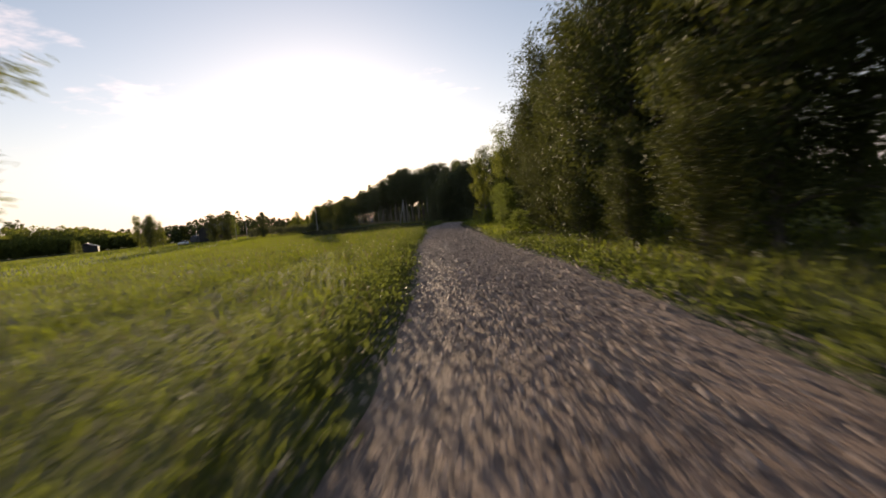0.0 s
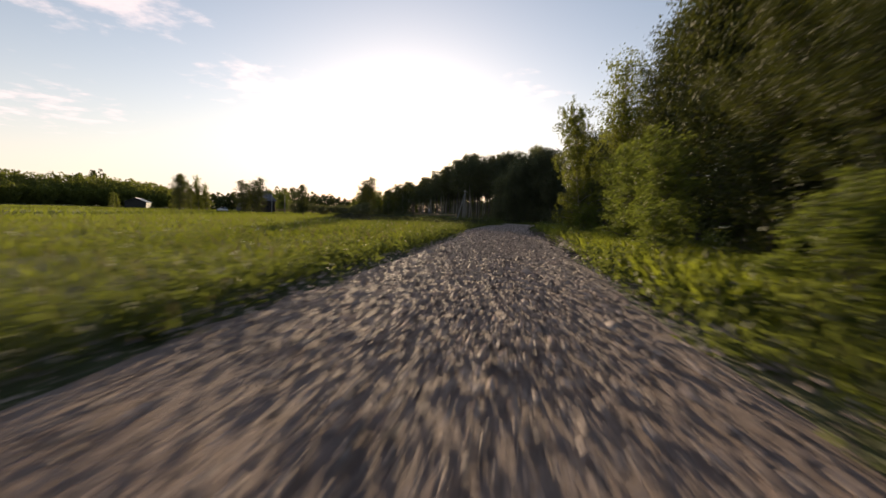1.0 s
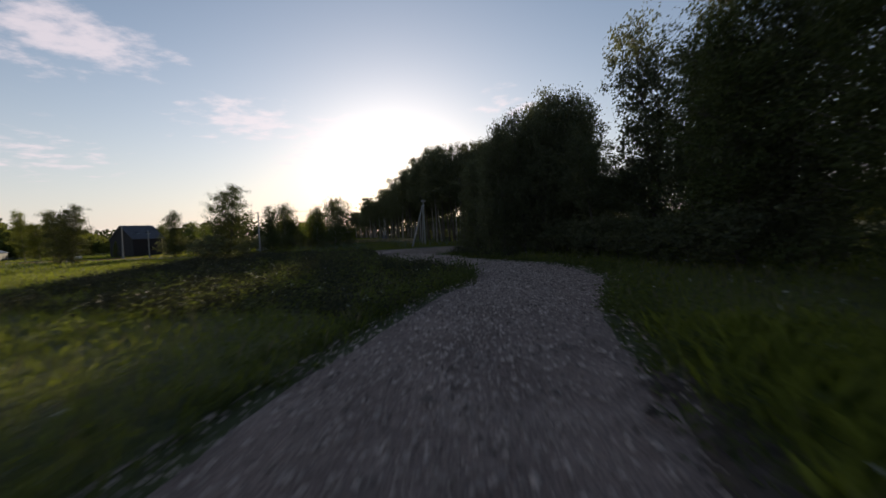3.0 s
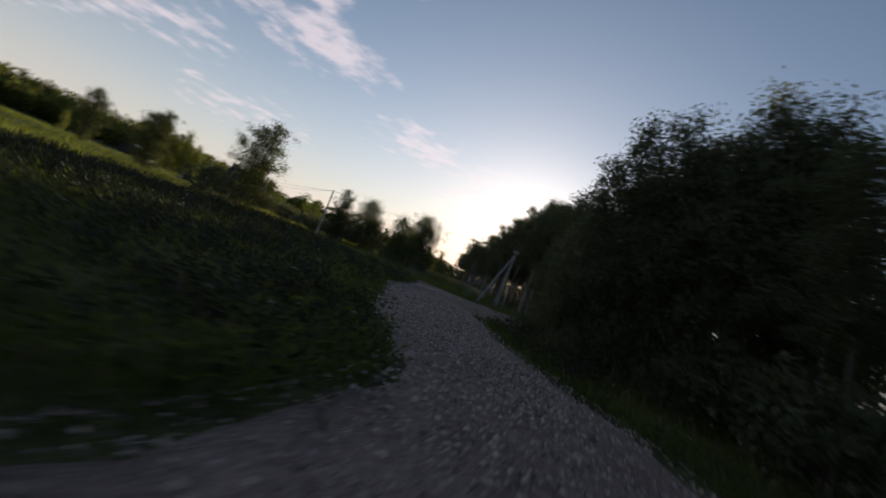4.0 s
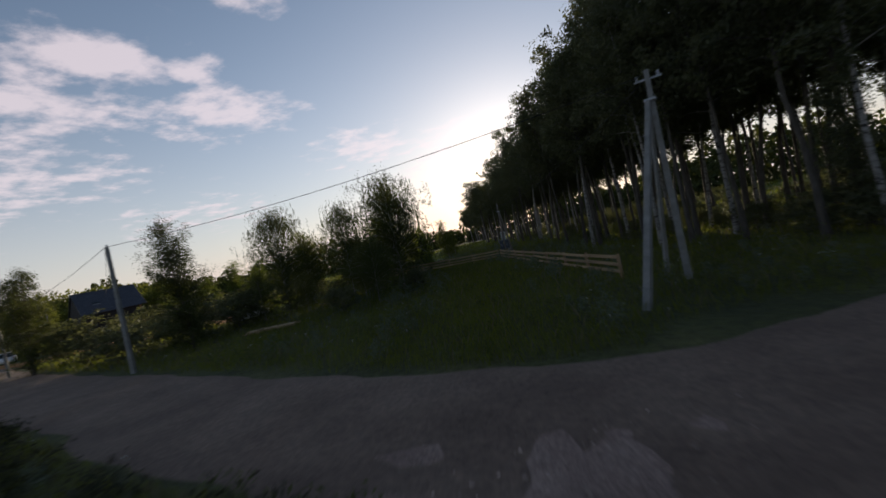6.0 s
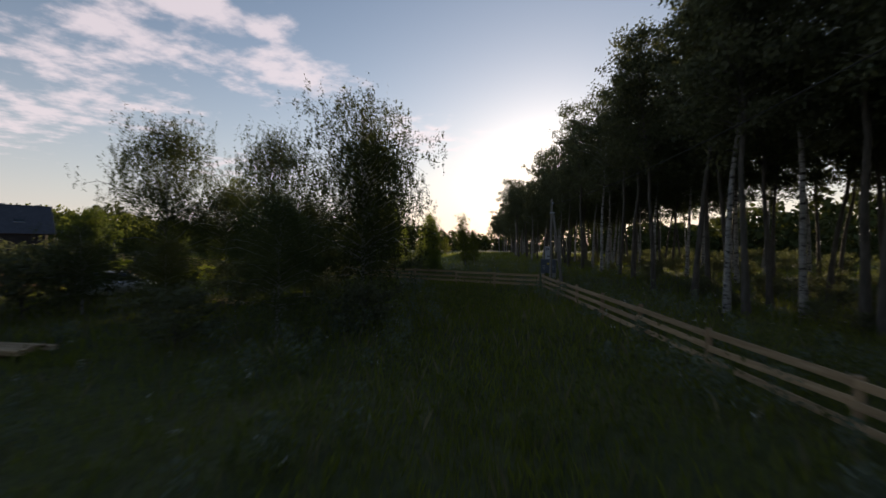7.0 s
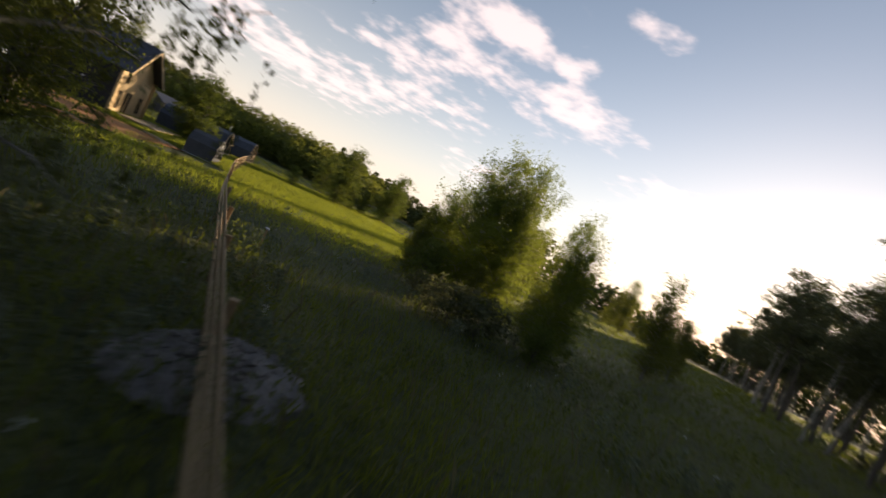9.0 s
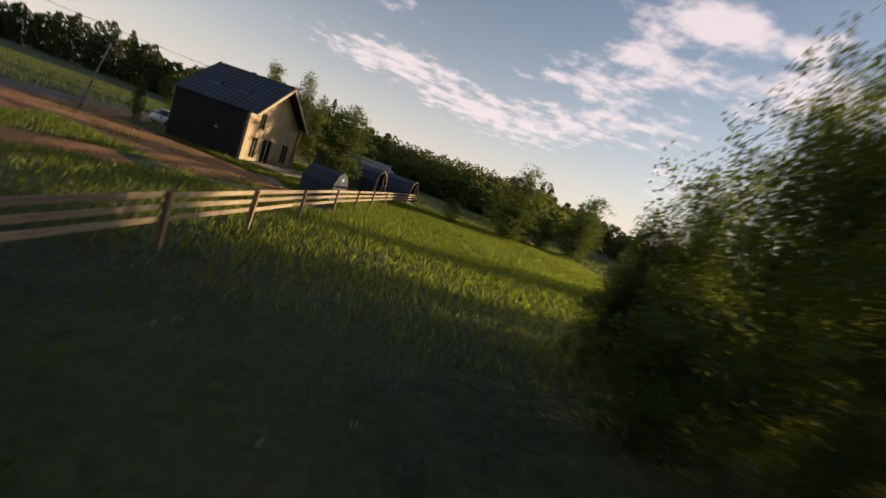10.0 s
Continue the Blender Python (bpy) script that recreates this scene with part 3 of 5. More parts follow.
def field_points(n, x0, x1, y0, y1, keep, seed):
    r = np.random.default_rng(seed)
    xy = np.stack([r.uniform(x0, x1, n), r.uniform(y0, y1, n)], 1)
    return xy[keep(xy, r)]


def patchy(xy, k=0.35):
    return 0.5 + 0.5 * np.sin(xy[:, 0] * k + 1.7 * np.sin(xy[:, 1] * k * 0.6)) * np.sin(xy[:, 1] * k * 1.2 + 1.3 * np.sin(xy[:, 0] * k * 0.8))


def grass_near(n, seed, lo, hi):
    """Places within lo to hi metres of the flown line, off the roads."""
    r = np.random.default_rng(seed)
    k = r.uniform(0, len(WAY) - 1.01, n)
    i = k.astype(int)
    p = WAY[i] + (WAY[i + 1] - WAY[i]) * (k - i)[:, None]
    rad = lo + (hi - lo) * r.random(n) ** 0.8
    az = r.uniform(0, 6.283, n)
    p = p + np.stack([np.cos(az), np.sin(az)], 1) * rad[:, None]
    gap = road_gap(p)
    return p[gap > 0.05 + 0.5 * r.random(n) ** 2 * (r.random(n) < 0.8)]


blades("meadow_grass_near", grass_near(330000, 11, 0, 15), 0.27, 0.011, MAT_GRASS, 12, "dense green meadow grass beside the track")
mid = grass_near(390000, 13, 11, 46)
mid = mid[line_distance(mid, WAY) > 11]
# open meadow beyond the fence takes the grass colour with painted sunlight
lit_zone = (mid[:, 1] > 116.6) & (mid[:, 0] < -58)
blades("meadow_grass_mid", mid[~lit_zone], 0.30, 0.025, MAT_GRASS, 14, "tall green and yellowish meadow grass")
blades("hay_grass_mid", mid[lit_zone], 0.30, 0.025, MAT_GRASS_LIT, 34, "uncut grass of the open meadow, lightened to yellow-green for sunlight")


# far meadow blades, sunlight painted in by the brighter grass colour
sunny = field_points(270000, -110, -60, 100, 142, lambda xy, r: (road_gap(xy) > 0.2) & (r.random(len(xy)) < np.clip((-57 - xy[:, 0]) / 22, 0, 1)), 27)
blades("meadow_grass_sunny", sunny, 0.25, 0.021, MAT_GRASS_LIT, 28, "dense grass of the far meadow with sunlight put into its yellow-green", 0.45)
yard = field_points(26000, -90, -70, 92, 115, lambda xy, r: (line_distance(xy, YARD_LINE) < 4.6) & (patchy(xy, 0.75) > 0.56 + 0.12 * r.random(len(xy))), 29)
blades("yard_grass", yard, 0.22, 0.028, MAT_GRASS, 30, "patches of green grass growing over the bare yard soil", 0.45)
gf = np.random.default_rng(21)
wide = np.stack([gf.uniform(-150, 10, 130000), gf.uniform(-60, 215, 130000)], 1)
wide = wide[(line_distance(wide, WAY) > 30) & (road_gap(wide) > 0.2)]
blades("meadow_grass_far", wide, 0.36, 0.10, MAT_GRASS, 22, "distant tall meadow grass in the open field", 0.3)


def weeds(n, seed, lo, hi, size, count):
    """Leafy weeds: small stems with leaves all round."""
    r = np.random.default_rng(seed)
    p = grass_near(n, seed, lo, hi)
    p = p[patchy(p, 0.5) > 0.45]
    z = ground_z(p[:, 0], p[:, 1])
    h = size * r.uniform(0.5, 1.5, len(p))
    c = np.repeat(np.column_stack([p, z]), count, 0)
    hh = np.repeat(h, count)
    c[:, :2] += r.normal(size=(len(c), 2)) * 0.16 * hh[:, None]
    c[:, 2] += hh * r.uniform(0.08, 1.0, len(c))
    me = leaves_mesh("weeds", c, 0.050, MAT_WEED, r, long=2.2)
    tagged(new("weeds", me), "leafy green roadside weeds and nettles", "weeds", kind="stuff")


weeds(6500, 15, 0, 16, 0.7, 22)


def verge_weeds():
    """A ragged fringe of tall weeds and grass along both edges of the gravel."""
    r = np.random.default_rng(23)
    d = np.gradient(ROAD_LINE, axis=0)
    d /= np.linalg.norm(d, axis=1, keepdims=True)
    nrm = np.stack([d[:, 1], -d[:, 0]], 1)
    k = r.integers(0, len(ROAD_LINE), 5200)
    side = np.where(r.random(len(k)) < 0.5, -1.0, 1.0)
    off = ROAD_HALF + 0.05 + np.abs(r.normal(0, 0.55, len(k)))
    p = ROAD_LINE[k] + nrm[k] * (side * off)[:, None] + r.normal(size=(len(k), 2)) * 0.45
    p = p[road_gap(p) > -0.25]
    h = r.uniform(0.12, 0.55, len(p)) * (0.5 + patchy(p, 0.7))
    h *= np.where((p[:, 0] < 0) & (p[:, 1] > 36) & (p[:, 1] < 52), 1.7, 1.0)
    c = np.repeat(np.column_stack([p, ground_z(p[:, 0], p[:, 1])]), 14, 0)
    hh = np.repeat(h, 14)
    c[:, :2] += r.normal(size=(len(c), 2)) * (0.10 + 0.16 * hh)[:, None]
    c[:, 2] += hh * r.uniform(0.05, 1.0, len(c))
    tagged(new("verge_weeds", leaves_mesh("verge_weeds", c, 0.055, MAT_WEED, r, long=2.6)), "ragged fringe of low weeds along the gravel edge", "weeds", kind="stuff")


verge_weeds()


def earth_bank():
    """A low torn bank of dark soil with clods along the right edge of the gravel."""
    r = np.random.default_rng(25)
    part_line = ROAD_LINE[(ROAD_LINE[:, 1] > -6) & (ROAD_LINE[:, 1] < 31)]
    fine = smooth_line([tuple(p) for p in part_line[::2]], 0.25)
    d = np.gradient(fine, axis=0)
    d /= np.linalg.norm(d, axis=1, keepdims=True)
    nrm = np.stack([d[:, 1], -d[:, 0]], 1)
    n, across = len(fine), np.linspace(0, 1, 9)
    ridge = np.convolve(r.normal(size=n + 8), np.ones(9) / 9, "valid") * 0.5
    ends = np.clip(np.minimum(np.arange(n), n - 1 - np.arange(n)) / 24, 0, 1)
    verts = []
    for i in range(n):
        for a in across:
            p = fine[i] + nrm[i] * (ROAD_HALF - 0.25 + ridge[i] * 0.5 + a * 1.25)
            z = (0.05 + (0.20 + 0.16 * ridge[i]) * math.sin(math.pi * min(1.0, a * 1.05)) ** 0.8 + r.normal() * 0.028) * ends[i] - (0.12 if a in (0.0, 1.0) else 0.0)
            verts.append((p[0] + r.normal() * 0.03, p[1] + r.normal() * 0.03, z))
    m = len(across)
    i, j = np.meshgrid(np.arange(n - 1), np.arange(m - 1), indexing="ij")
    a = i * m + j
    f = np.stack([a, a + 1, a + m + 1, a + m], -1).reshape(-1, 4)
    tagged(new("earth_bank", mesh_of("earth_bank", verts, f, (MAT_EARTH,))), "low torn bank of dark soil along the gravel road", "bank", kind="structure")
    k = r.integers(0, n, 900)
    p = fine[k] + nrm[k] * (ROAD_HALF + r.normal(0.1, 0.45, len(k)))[:, None]
    size = 0.03 + 0.10 * r.random(len(k)) ** 2.5
    base = np.array([(1, 0, 0), (0, 1, 0), (-1, 0, 0), (0, -1, 0), (0, 0, 0.8)])
    v = base[None] * r.uniform(0.6, 1.4, (len(k), 5, 3)) * size[:, None, None] + np.column_stack([p, 0.08 + 0.10 * r.random(len(k)) * ends[k]])[:, None]
    tri = np.array([(0, 1, 4), (1, 2, 4), (2, 3, 4), (3, 0, 4)])
    f = (np.arange(len(k))[:, None, None] * 5 + tri[None]).reshape(-1, 3)
    tagged(new("soil_clods", mesh_of("soil_clods", v.reshape(-1, 3), f, (MAT_EARTH,))), "loose dark clods of soil on the bank", "clods", kind="stuff")


MAT_EARTH = mottled("dark_earth", [(0.3, (0.050, 0.034, 0.026)), (0.7, (0.120, 0.084, 0.064))], 2.2, 0.95, bump=0.8, bump_scale=14, fine=(9.0, 0.35), depth=0.06)
earth_bank()
rv = np.random.default_rng(26)
kv = rv.integers(0, len(ROAD_LINE), 60000)
dv = np.gradient(ROAD_LINE, axis=0)
dv /= np.linalg.norm(dv, axis=1, keepdims=True)
pv = ROAD_LINE[kv] + np.stack([dv[kv, 1], -dv[kv, 0]], 1) * (ROAD_HALF + 0.55 + 3.2 * rv.random(len(kv)) ** 1.3)[:, None] + rv.normal(size=(len(kv), 2)) * 0.5
pv = pv[(pv[:, 1] > -14) & (pv[:, 1] < 33) & (road_gap(pv) > 0.35)]
blades("verge_grass", pv, 0.52, 0.014, MAT_GRASS, 31, "tall sunlit yellow-green grass on the road verge", 0.5)
MAT_WORMWOOD = leafy("wormwood_leaves", (0.085, 0.105, 0.070), (0.190, 0.215, 0.150), (0.16, 0.19, 0.10), 0.35)


def wormwood():
    """Clumps of tall pale weeds on the lane and in the meadow behind the fence."""
    r = np.random.default_rng(24)
    i = r.integers(int(len(WAY) * 0.70), len(WAY), 420)
    az, rad = r.uniform(0, 6.283, len(i)), r.uniform(2.6, 15.0, len(i))
    p = WAY[i] + np.stack([np.cos(az), np.sin(az)], 1) * rad[:, None]
    p = p[(road_gap(p) > 0.6) & (line_distance(p, WAY) > 2.4)]
    h = r.uniform(0.45, 1.0, len(p))
    c = np.repeat(np.column_stack([p, ground_z(p[:, 0], p[:, 1])]), 110, 0)
    hh = np.repeat(h, 110)
    q = r.uniform(0.1, 1.0, len(c))
    c[:, :2] += r.normal(size=(len(c), 2)) * (0.24 * hh * (1.15 - 0.7 * q))[:, None]
    c[:, 2] += hh * q
    tagged(new("wormwood", leaves_mesh("wormwood", c, 0.042, MAT_WORMWOOD, r, long=2.6)), "tall pale grey-green weeds growing in the meadow", "weeds", kind="stuff")


wormwood()


def junction_weeds():
    """Tall ragged weeds with a few pale umbels in the junction corner, coloured dark for shade."""
    r = np.random.default_rng(32)
    p = np.stack([r.uniform(-46, -1.5, 19000), r.uniform(34, 82, 19000)], 1)
    gap = road_gap(p)
    p = p[(gap > 0.25) & (patchy(p, 0.8) > 0.30 + 0.25 * r.random(len(p))) & (line_distance(p, ROAD_LINE) < 26)]
    h = r.uniform(0.25, 0.85, len(p))
    c = np.repeat(np.column_stack([p, ground_z(p[:, 0], p[:, 1])]), 20, 0)
    hh = np.repeat(h, 20)
    c[:, :2] += r.normal(size=(len(c), 2)) * (0.08 + 0.14 * hh)[:, None]
    c[:, 2] += hh * r.uniform(0.05, 1.0, len(c))
    tagged(new("junction_weeds", leaves_mesh("junction_weeds", c, 0.052, MAT_WEED_SHADE, r, long=2.6)), "tall weeds beside the bend and the junction, dulled to a shaded brownish green", "weeds", kind="stuff")


# weed green darkened and dulled to stand in for the wood's shade
MAT_WEED_SHADE = leafy("shade_weed_leaves", (0.022, 0.024, 0.014), (0.062, 0.062, 0.036), (0.05, 0.052, 0.02), 0.2)
junction_weeds()
# pale flower heads and dry seed heads over the grass
fl = grass_near(1500, 17, 0, 22)
fl = fl[line_distance(fl, WAY) > 2.6]
rf = np.random.default_rng(18)
cf = np.repeat(np.column_stack([fl, ground_z(fl[:, 0], fl[:, 1]) + rf.uniform(0.35, 0.75, len(fl))]), 5, 0) + rf.normal(size=(len(fl) * 5, 3)) * 0.03
tagged(new("meadow_flowers", leaves_mesh("meadow_flowers", cf, 0.032, MAT_FLOWER, rf)), "small white umbel flowers in the grass", "flowers", kind="stuff")
sd = grass_near(34000, 19, 0, 40)
blades("seed_grass", sd, 0.46, 0.006, MAT_SEED, 20, "tall dry grass stems with pale seed heads")


# ---- woods ----
FOREST = [tree_mesh(100 + i, 15.0, 0.43, 2.8, 34, 7600, 0.108, MAT_BIRCH if i % 2 else MAT_BARK, MAT_LEAF_DARK, trunk_r=0.13, droop=0.3, core=0.3, lean=0.05) for i in range(5)]
EDGE = [tree_mesh(120 + i, 12.5, 0.04, 3.3, 52, 19000, 0.092, MAT_BARK, MAT_LEAF_EDGE, trunk_r=0.15, droop=0.12, stems=2, clump=0.5, core=0.6) for i in range(3)]
BIRCH = [tree_mesh(140 + i, 10.0, 0.06, 2.7, 50, 15500, 0.080, MAT_BIRCH, MAT_LEAF, trunk_r=0.11, droop=0.3, stems=1 + (i % 2), shape=0.5, clump=0.40, core=0.45) for i in range(4)]
GROVE = [tree_mesh(150 + i, 10.0, 0.17, 3.9, 66, 34000, 0.062, MAT_BIRCH, MAT_LEAF_EDGE, trunk_r=0.11, droop=0.4, stems=1 + i, clump=0.5, strand=0.8, core=0.25) for i in range(2)]
EDGE_DARK = [tree_mesh(130 + i, 12.5, 0.04, 3.2, 44, 11500, 0.120, MAT_BARK, MAT_LEAF_DARK, trunk_r=0.15, droop=0.15, stems=2, clump=0.5, core=0.6) for i in range(2)]
THICK = [tree_mesh(190, 8.2, 0.03, 3.1, 80, 46000, 0.058, MAT_BIRCH, MAT_LEAF_WILLOW, trunk_r=0.10, droop=0.35, stems=3, clump=0.30, core=0.6)]
ASPEN = [tree_mesh(180 + i, 7.0, 0.03, 1.9, 40, 9000, 0.078, MAT_BARK, MAT_LEAF_LIGHT, trunk_r=0.06, droop=0.08, stems=2 + i % 2, clump=0.5, core=0.4) for i in range(3)]
SLENDER = [tree_mesh(195, 9.5, 0.08, 1.75, 50, 13000, 0.070, MAT_BIRCH, MAT_LEAF, trunk_r=0.085, droop=0.2, strand=0.5, core=0.3, lean=0.01)]
SHRUB = [tree_mesh(160 + i, 3.2, 0.05, 1.5, 24, 4200, 0.072, MAT_BARK, MAT_LEAF_LIGHT, trunk_r=0.035, droop=0.1, stems=3) for i in range(2)]
UNDER = [tree_mesh(170 + i, 2.6, 0.06, 1.9, 20, 1700, 0.12, MAT_BARK, MAT_LEAF_DARK, trunk_r=0.03, droop=0.1, stems=3) for i in range(2)]


def spread(line, depth, gap, r, inner=0.0, jitter=0.9):
    """Planting places to the right of a line, row after row."""
    out = []
    d = np.gradient(line, axis=0)
    d /= np.linalg.norm(d, axis=1, keepdims=True)
    nrm = np.stack([d[:, 1], -d[:, 0]], 1)
    length = np.concatenate([[0], np.cumsum(np.linalg.norm(np.diff(line, axis=0), axis=1))])
    for row, off in enumerate(np.arange(inner, depth, gap)):
        for s in np.arange((row % 2) * gap * 0.5, length[-1], gap):
            p = np.array([np.interp(s, length, line[:, k]) + off * np.interp(s, length, nrm[:, k]) for k in (0, 1)])
            out.append((*(p + r.normal(size=2) * jitter * gap * 0.28), row))
    return out


def build_woods():
    r = np.random.default_rng(31)
    kinds = {}

    def place(pool, name, label, x, y, height, natural, group, wide=1.0, exact=False):
        own = np.random.default_rng(int(abs(x) * 977 + abs(y) * 7919))
        k = int(own.integers(len(pool)))
        key = (name, k)
        s = height / natural
        m = put(x, y, float(ground_z(x, y)[0]), own.uniform(0, 6.28), s * wide, s)
        if key in kinds:
            if exact:
                m = m @ Matrix.Diagonal((*(1 / v for v in kinds[key].scale), 1))
            return copy_thing(kinds[key], m)
        kinds[key] = tree(name, label, pool[k], m, group)
        return kinds[key]

    stem = "tall slender dark birch with a bare lower stem"
    leafy_label = "dense leafy deciduous tree with foliage down to the ground"
    # the wood along the fence, whose bare stems let the sky through
    for x, y, row in spread(smooth_line([(-11.0, 98.0), (-20.0, 106.5), (-28.3, 121.0), (-34.8, 132.5), (-46.0, 150.5), (-53.5, 164.0)], 2.0), 15.5, 3.5, r):
        place(FOREST, "forest_birch", stem, x, y, r.uniform(14.0, 17.0) + (1.0 if y < 112 else 0) - 3.0 * min(1.0, max(0.0, (y - 122) / 22)), 15.0, "wood beside the fence")
    for x, y, row in spread(smooth_line([(-53.5, 164.0), (-61.5, 179.5), (-84.0, 222.0), (-110.0, 270.0)], 2.0), 13.0, 5.5, r):
        place(FOREST, "forest_birch", stem, x, y, r.uniform(10.8, 13.2), 15.0, "wood beside the fence", 1.45)
    # the wood in the bend of the road
    for x, y, row in spread(smooth_line([(8.5, 50.0), (3.5, 59.0), (-1.0, 67.5), (-2.5, 75.0), (-1.5, 84.0), (3.0, 93.0)], 2.0), 14.0, 3.9, r):
        if row == 0 and y > 61:
            place(EDGE_DARK, "dark_edge_tree", "dark leafy tree at the rim of the wood", x, y, r.uniform(12.0, 14.5), 12.5, "wood in the bend", 0.85)
            continue
        place(FOREST, "forest_birch", stem, x, y, r.uniform(12.0, 15.0) if y > 63 and x < 5 else r.uniform(6.0, 8.0), 15.0, "wood in the bend", 1.0 if y > 63 else 1.2)
    for x, y, h in [(-3.9, 61.0, 8.8), (-2.6, 60.6, 10.4), (-0.9, 61.6, 11.4), (0.8, 61.0, 12.8), (2.6, 60.5, 12.4), (4.2, 61.0, 9.8)]:
        place(EDGE_DARK, "dark_edge_tree", "dark leafy tree at the rim of the wood", x, y, h, 12.5, "wood in the bend", 0.72)
    for x, y, h in [(12.5, 40.0, 13.0), (10.0, 46.5, 13.5), (14.5, 47.0, 14.0), (13.0, 54.0, 13.0), (16.0, 35.0, 13.0)]:
        place(EDGE, "roadside_tree", leafy_label, x, y, h, 12.5, "trees along the gravel road", 0.95)
    # tall leafy wall behind the verge of the first stretch
    for x, y, row in spread(smooth_line([(16.6, -66.0), (14.9, -44.0), (13.4, -27.0), (13.0, -12.0), (12.8, 0.0), (13.2, 9.0)], 2.0), 8.0, 4.2, r, jitter=0.7):
        place(EDGE, "roadside_tree", leafy_label, x, y, r.uniform(11.5, 15.0) + 2.8 * row, 12.5, "trees along the gravel road", 0.82)
    for x, y, h in [(11.3, 15.6, 14.0), (13.4, 13.0, 15.4), (13.0, 3.2, 18.4), (15.5, 25.0, 11.5), (16.5, 31.0, 12.0)]:
        place(EDGE, "roadside_tree", leafy_label, x, y, h, 12.5, "trees along the gravel road", 0.72)
    for x, y, h in [(7.8, -4.5, 4.4), (7.6, 0.5, 4.6), (8.4, 4.5, 4.6)]:
        place(ASPEN, "roadside_aspen", "yellow-green leafy young aspen at the edge of the gravel road", x, y, h, 7.0, "young aspens along the gravel road", 1.0, True)
    for x, y, h in [(7.9, -14.5, 1.9), (7.2, -7.5, 1.8), (6.4, 9.4, 2.2), (5.7, 18.0, 1.7), (6.4, 27.0, 1.5), (8.3, 29.0, 2.2)]:
        place(SHRUB, "roadside_shrub", "yellow-green leafy shrub at the road's edge", x, y, h, 3.2, "shrubs along the gravel road", 1.0, True)
    for x, y, h in [(11.4, -33.5, 6.0), (11.2, -27.5, 5.4), (10.6, -21.5, 6.2), (10.3, -16.0, 7.0), (9.9, -11.5, 6.4), (10.0, -7.5, 7.4)]:
        place(EDGE, "roadside_tree", leafy_label, x, y, h, 12.5, "trees along the gravel road", 0.9, True)
    slant = put(6.3, 11.6, float(ground_z(6.3, 11.6)[0])) @ Matrix.Rotation(radians(-7), 4, "Y")
    tree("slender_birch", "slender birch leaning over the verge with thin hanging twigs", SLENDER[0], slant)
    # undergrowth in the woods
    for x, y, row in spread(smooth_line([(-12.0, 100.0), (-22.0, 110.0), (-29.5, 124.0), (-37.0, 137.0), (-50.0, 160.0)], 2.0), 20.0, 3.6, r, 1.5):
        place(UNDER, "undergrowth_bush", "low dark bush under the trees", x, y, r.uniform(1.0, 2.0) + 0.27 * row, 2.6, "undergrowth", 1.0)
    for x, y, row in spread(smooth_line([(11.0, 45.0), (4.0, 58.0), (-1.0, 67.0), (-3.5, 75.0), (-2.0, 84.0)], 2.0), 13.0, 3.6, r, 0.5):
        place(UNDER, "undergrowth_bush", "low dark bush under the trees", x, y, r.uniform(2.4, 4.2), 2.6, "undergrowth", 1.1)
    for x, y, h in [(-8.4, 71.0, 2.0), (-8.2, 75.0, 2.2), (-7.6, 79.0, 2.4), (-7.0, 67.0, 1.8), (4.2, 54.5, 4.2), (5.2, 51.8, 4.0), (6.4, 49.4, 3.8), (7.8, 47.0, 4.0), (9.0, 44.5, 4.2), (3.2, 57.0, 4.0), (1.4, 58.6, 3.6), (-11.5, 98.8, 3.0), (-9.5, 100.5, 3.4), (-7.6, 103.0, 3.4), (-5.0, 106.0, 3.6), (-13.0, 101.0, 3.0), (-10.5, 104.0, 3.2)]:
        place(UNDER, "undergrowth_bush", "low dark bush under the trees", x, y, h, 2.6, "undergrowth", 1.15)
    for x, y, h in [(8.7, 57.0, 15.5), (11.0, 51.5, 15.0), (12.8, 58.5, 14.0), (11.5, 45.5, 13.5), (-7.0, 72.5, 9.6), (-5.6, 77.0, 10.5), (-6.0, 68.0, 8.8), (-6.6, 82.0, 10.0), (-8.0, 101.5, 8.5), (-5.0, 105.5, 9.5), (-1.5, 109.0, 9.5), (-11.5, 100.5, 7.0), (-6.2, 102.4, 7.0), (-2.6, 106.0, 8.5)]:
        place(EDGE_DARK, "dark_edge_tree", "dark leafy tree at the rim of the wood", x, y, h, 12.5, "wood in the bend", 0.9)
    for x, y, h in [(-50.0, 96.5, 2.4), (-49.0, 101.5, 2.2), (-46.5, 104.0, 2.0), (-47.0, 110.0, 2.6), (-53.0, 99.0, 2.6), (-56.0, 95.0, 2.6), (-49.5, 92.5, 2.8), (-60.0, 92.5, 2.6), (-66.5, 92.0, 3.2), (-69.0, 92.0, 2.8), (-52.0, 89.5, 2.2), (-56.5, 90.0, 2.2), (-62.5, 95.5, 2.6), (-58.5, 98.5, 2.6), (-66.5, 97.5, 3.0), (-54.0, 94.0, 2.4), (-33.6, 62.0, 2.8), (-37.0, 102.8, 1.5), (-39.8, 97.6, 1.6)]:
        place(UNDER, "meadow_bush", "dark leafy bush among the birches", x, y, h, 2.6, "bushes in the meadow", 1.15)
    place(THICK, "willow_tree", "thick small-leaved tree with low hanging boughs", -60.2, 129.4, 9.0, 8.2, "", 0.80)
    place(THICK, "willow_tree", "thick small-leaved tree with low hanging boughs", -58.5, 130.6, 8.0, 8.2, "", 0.74)
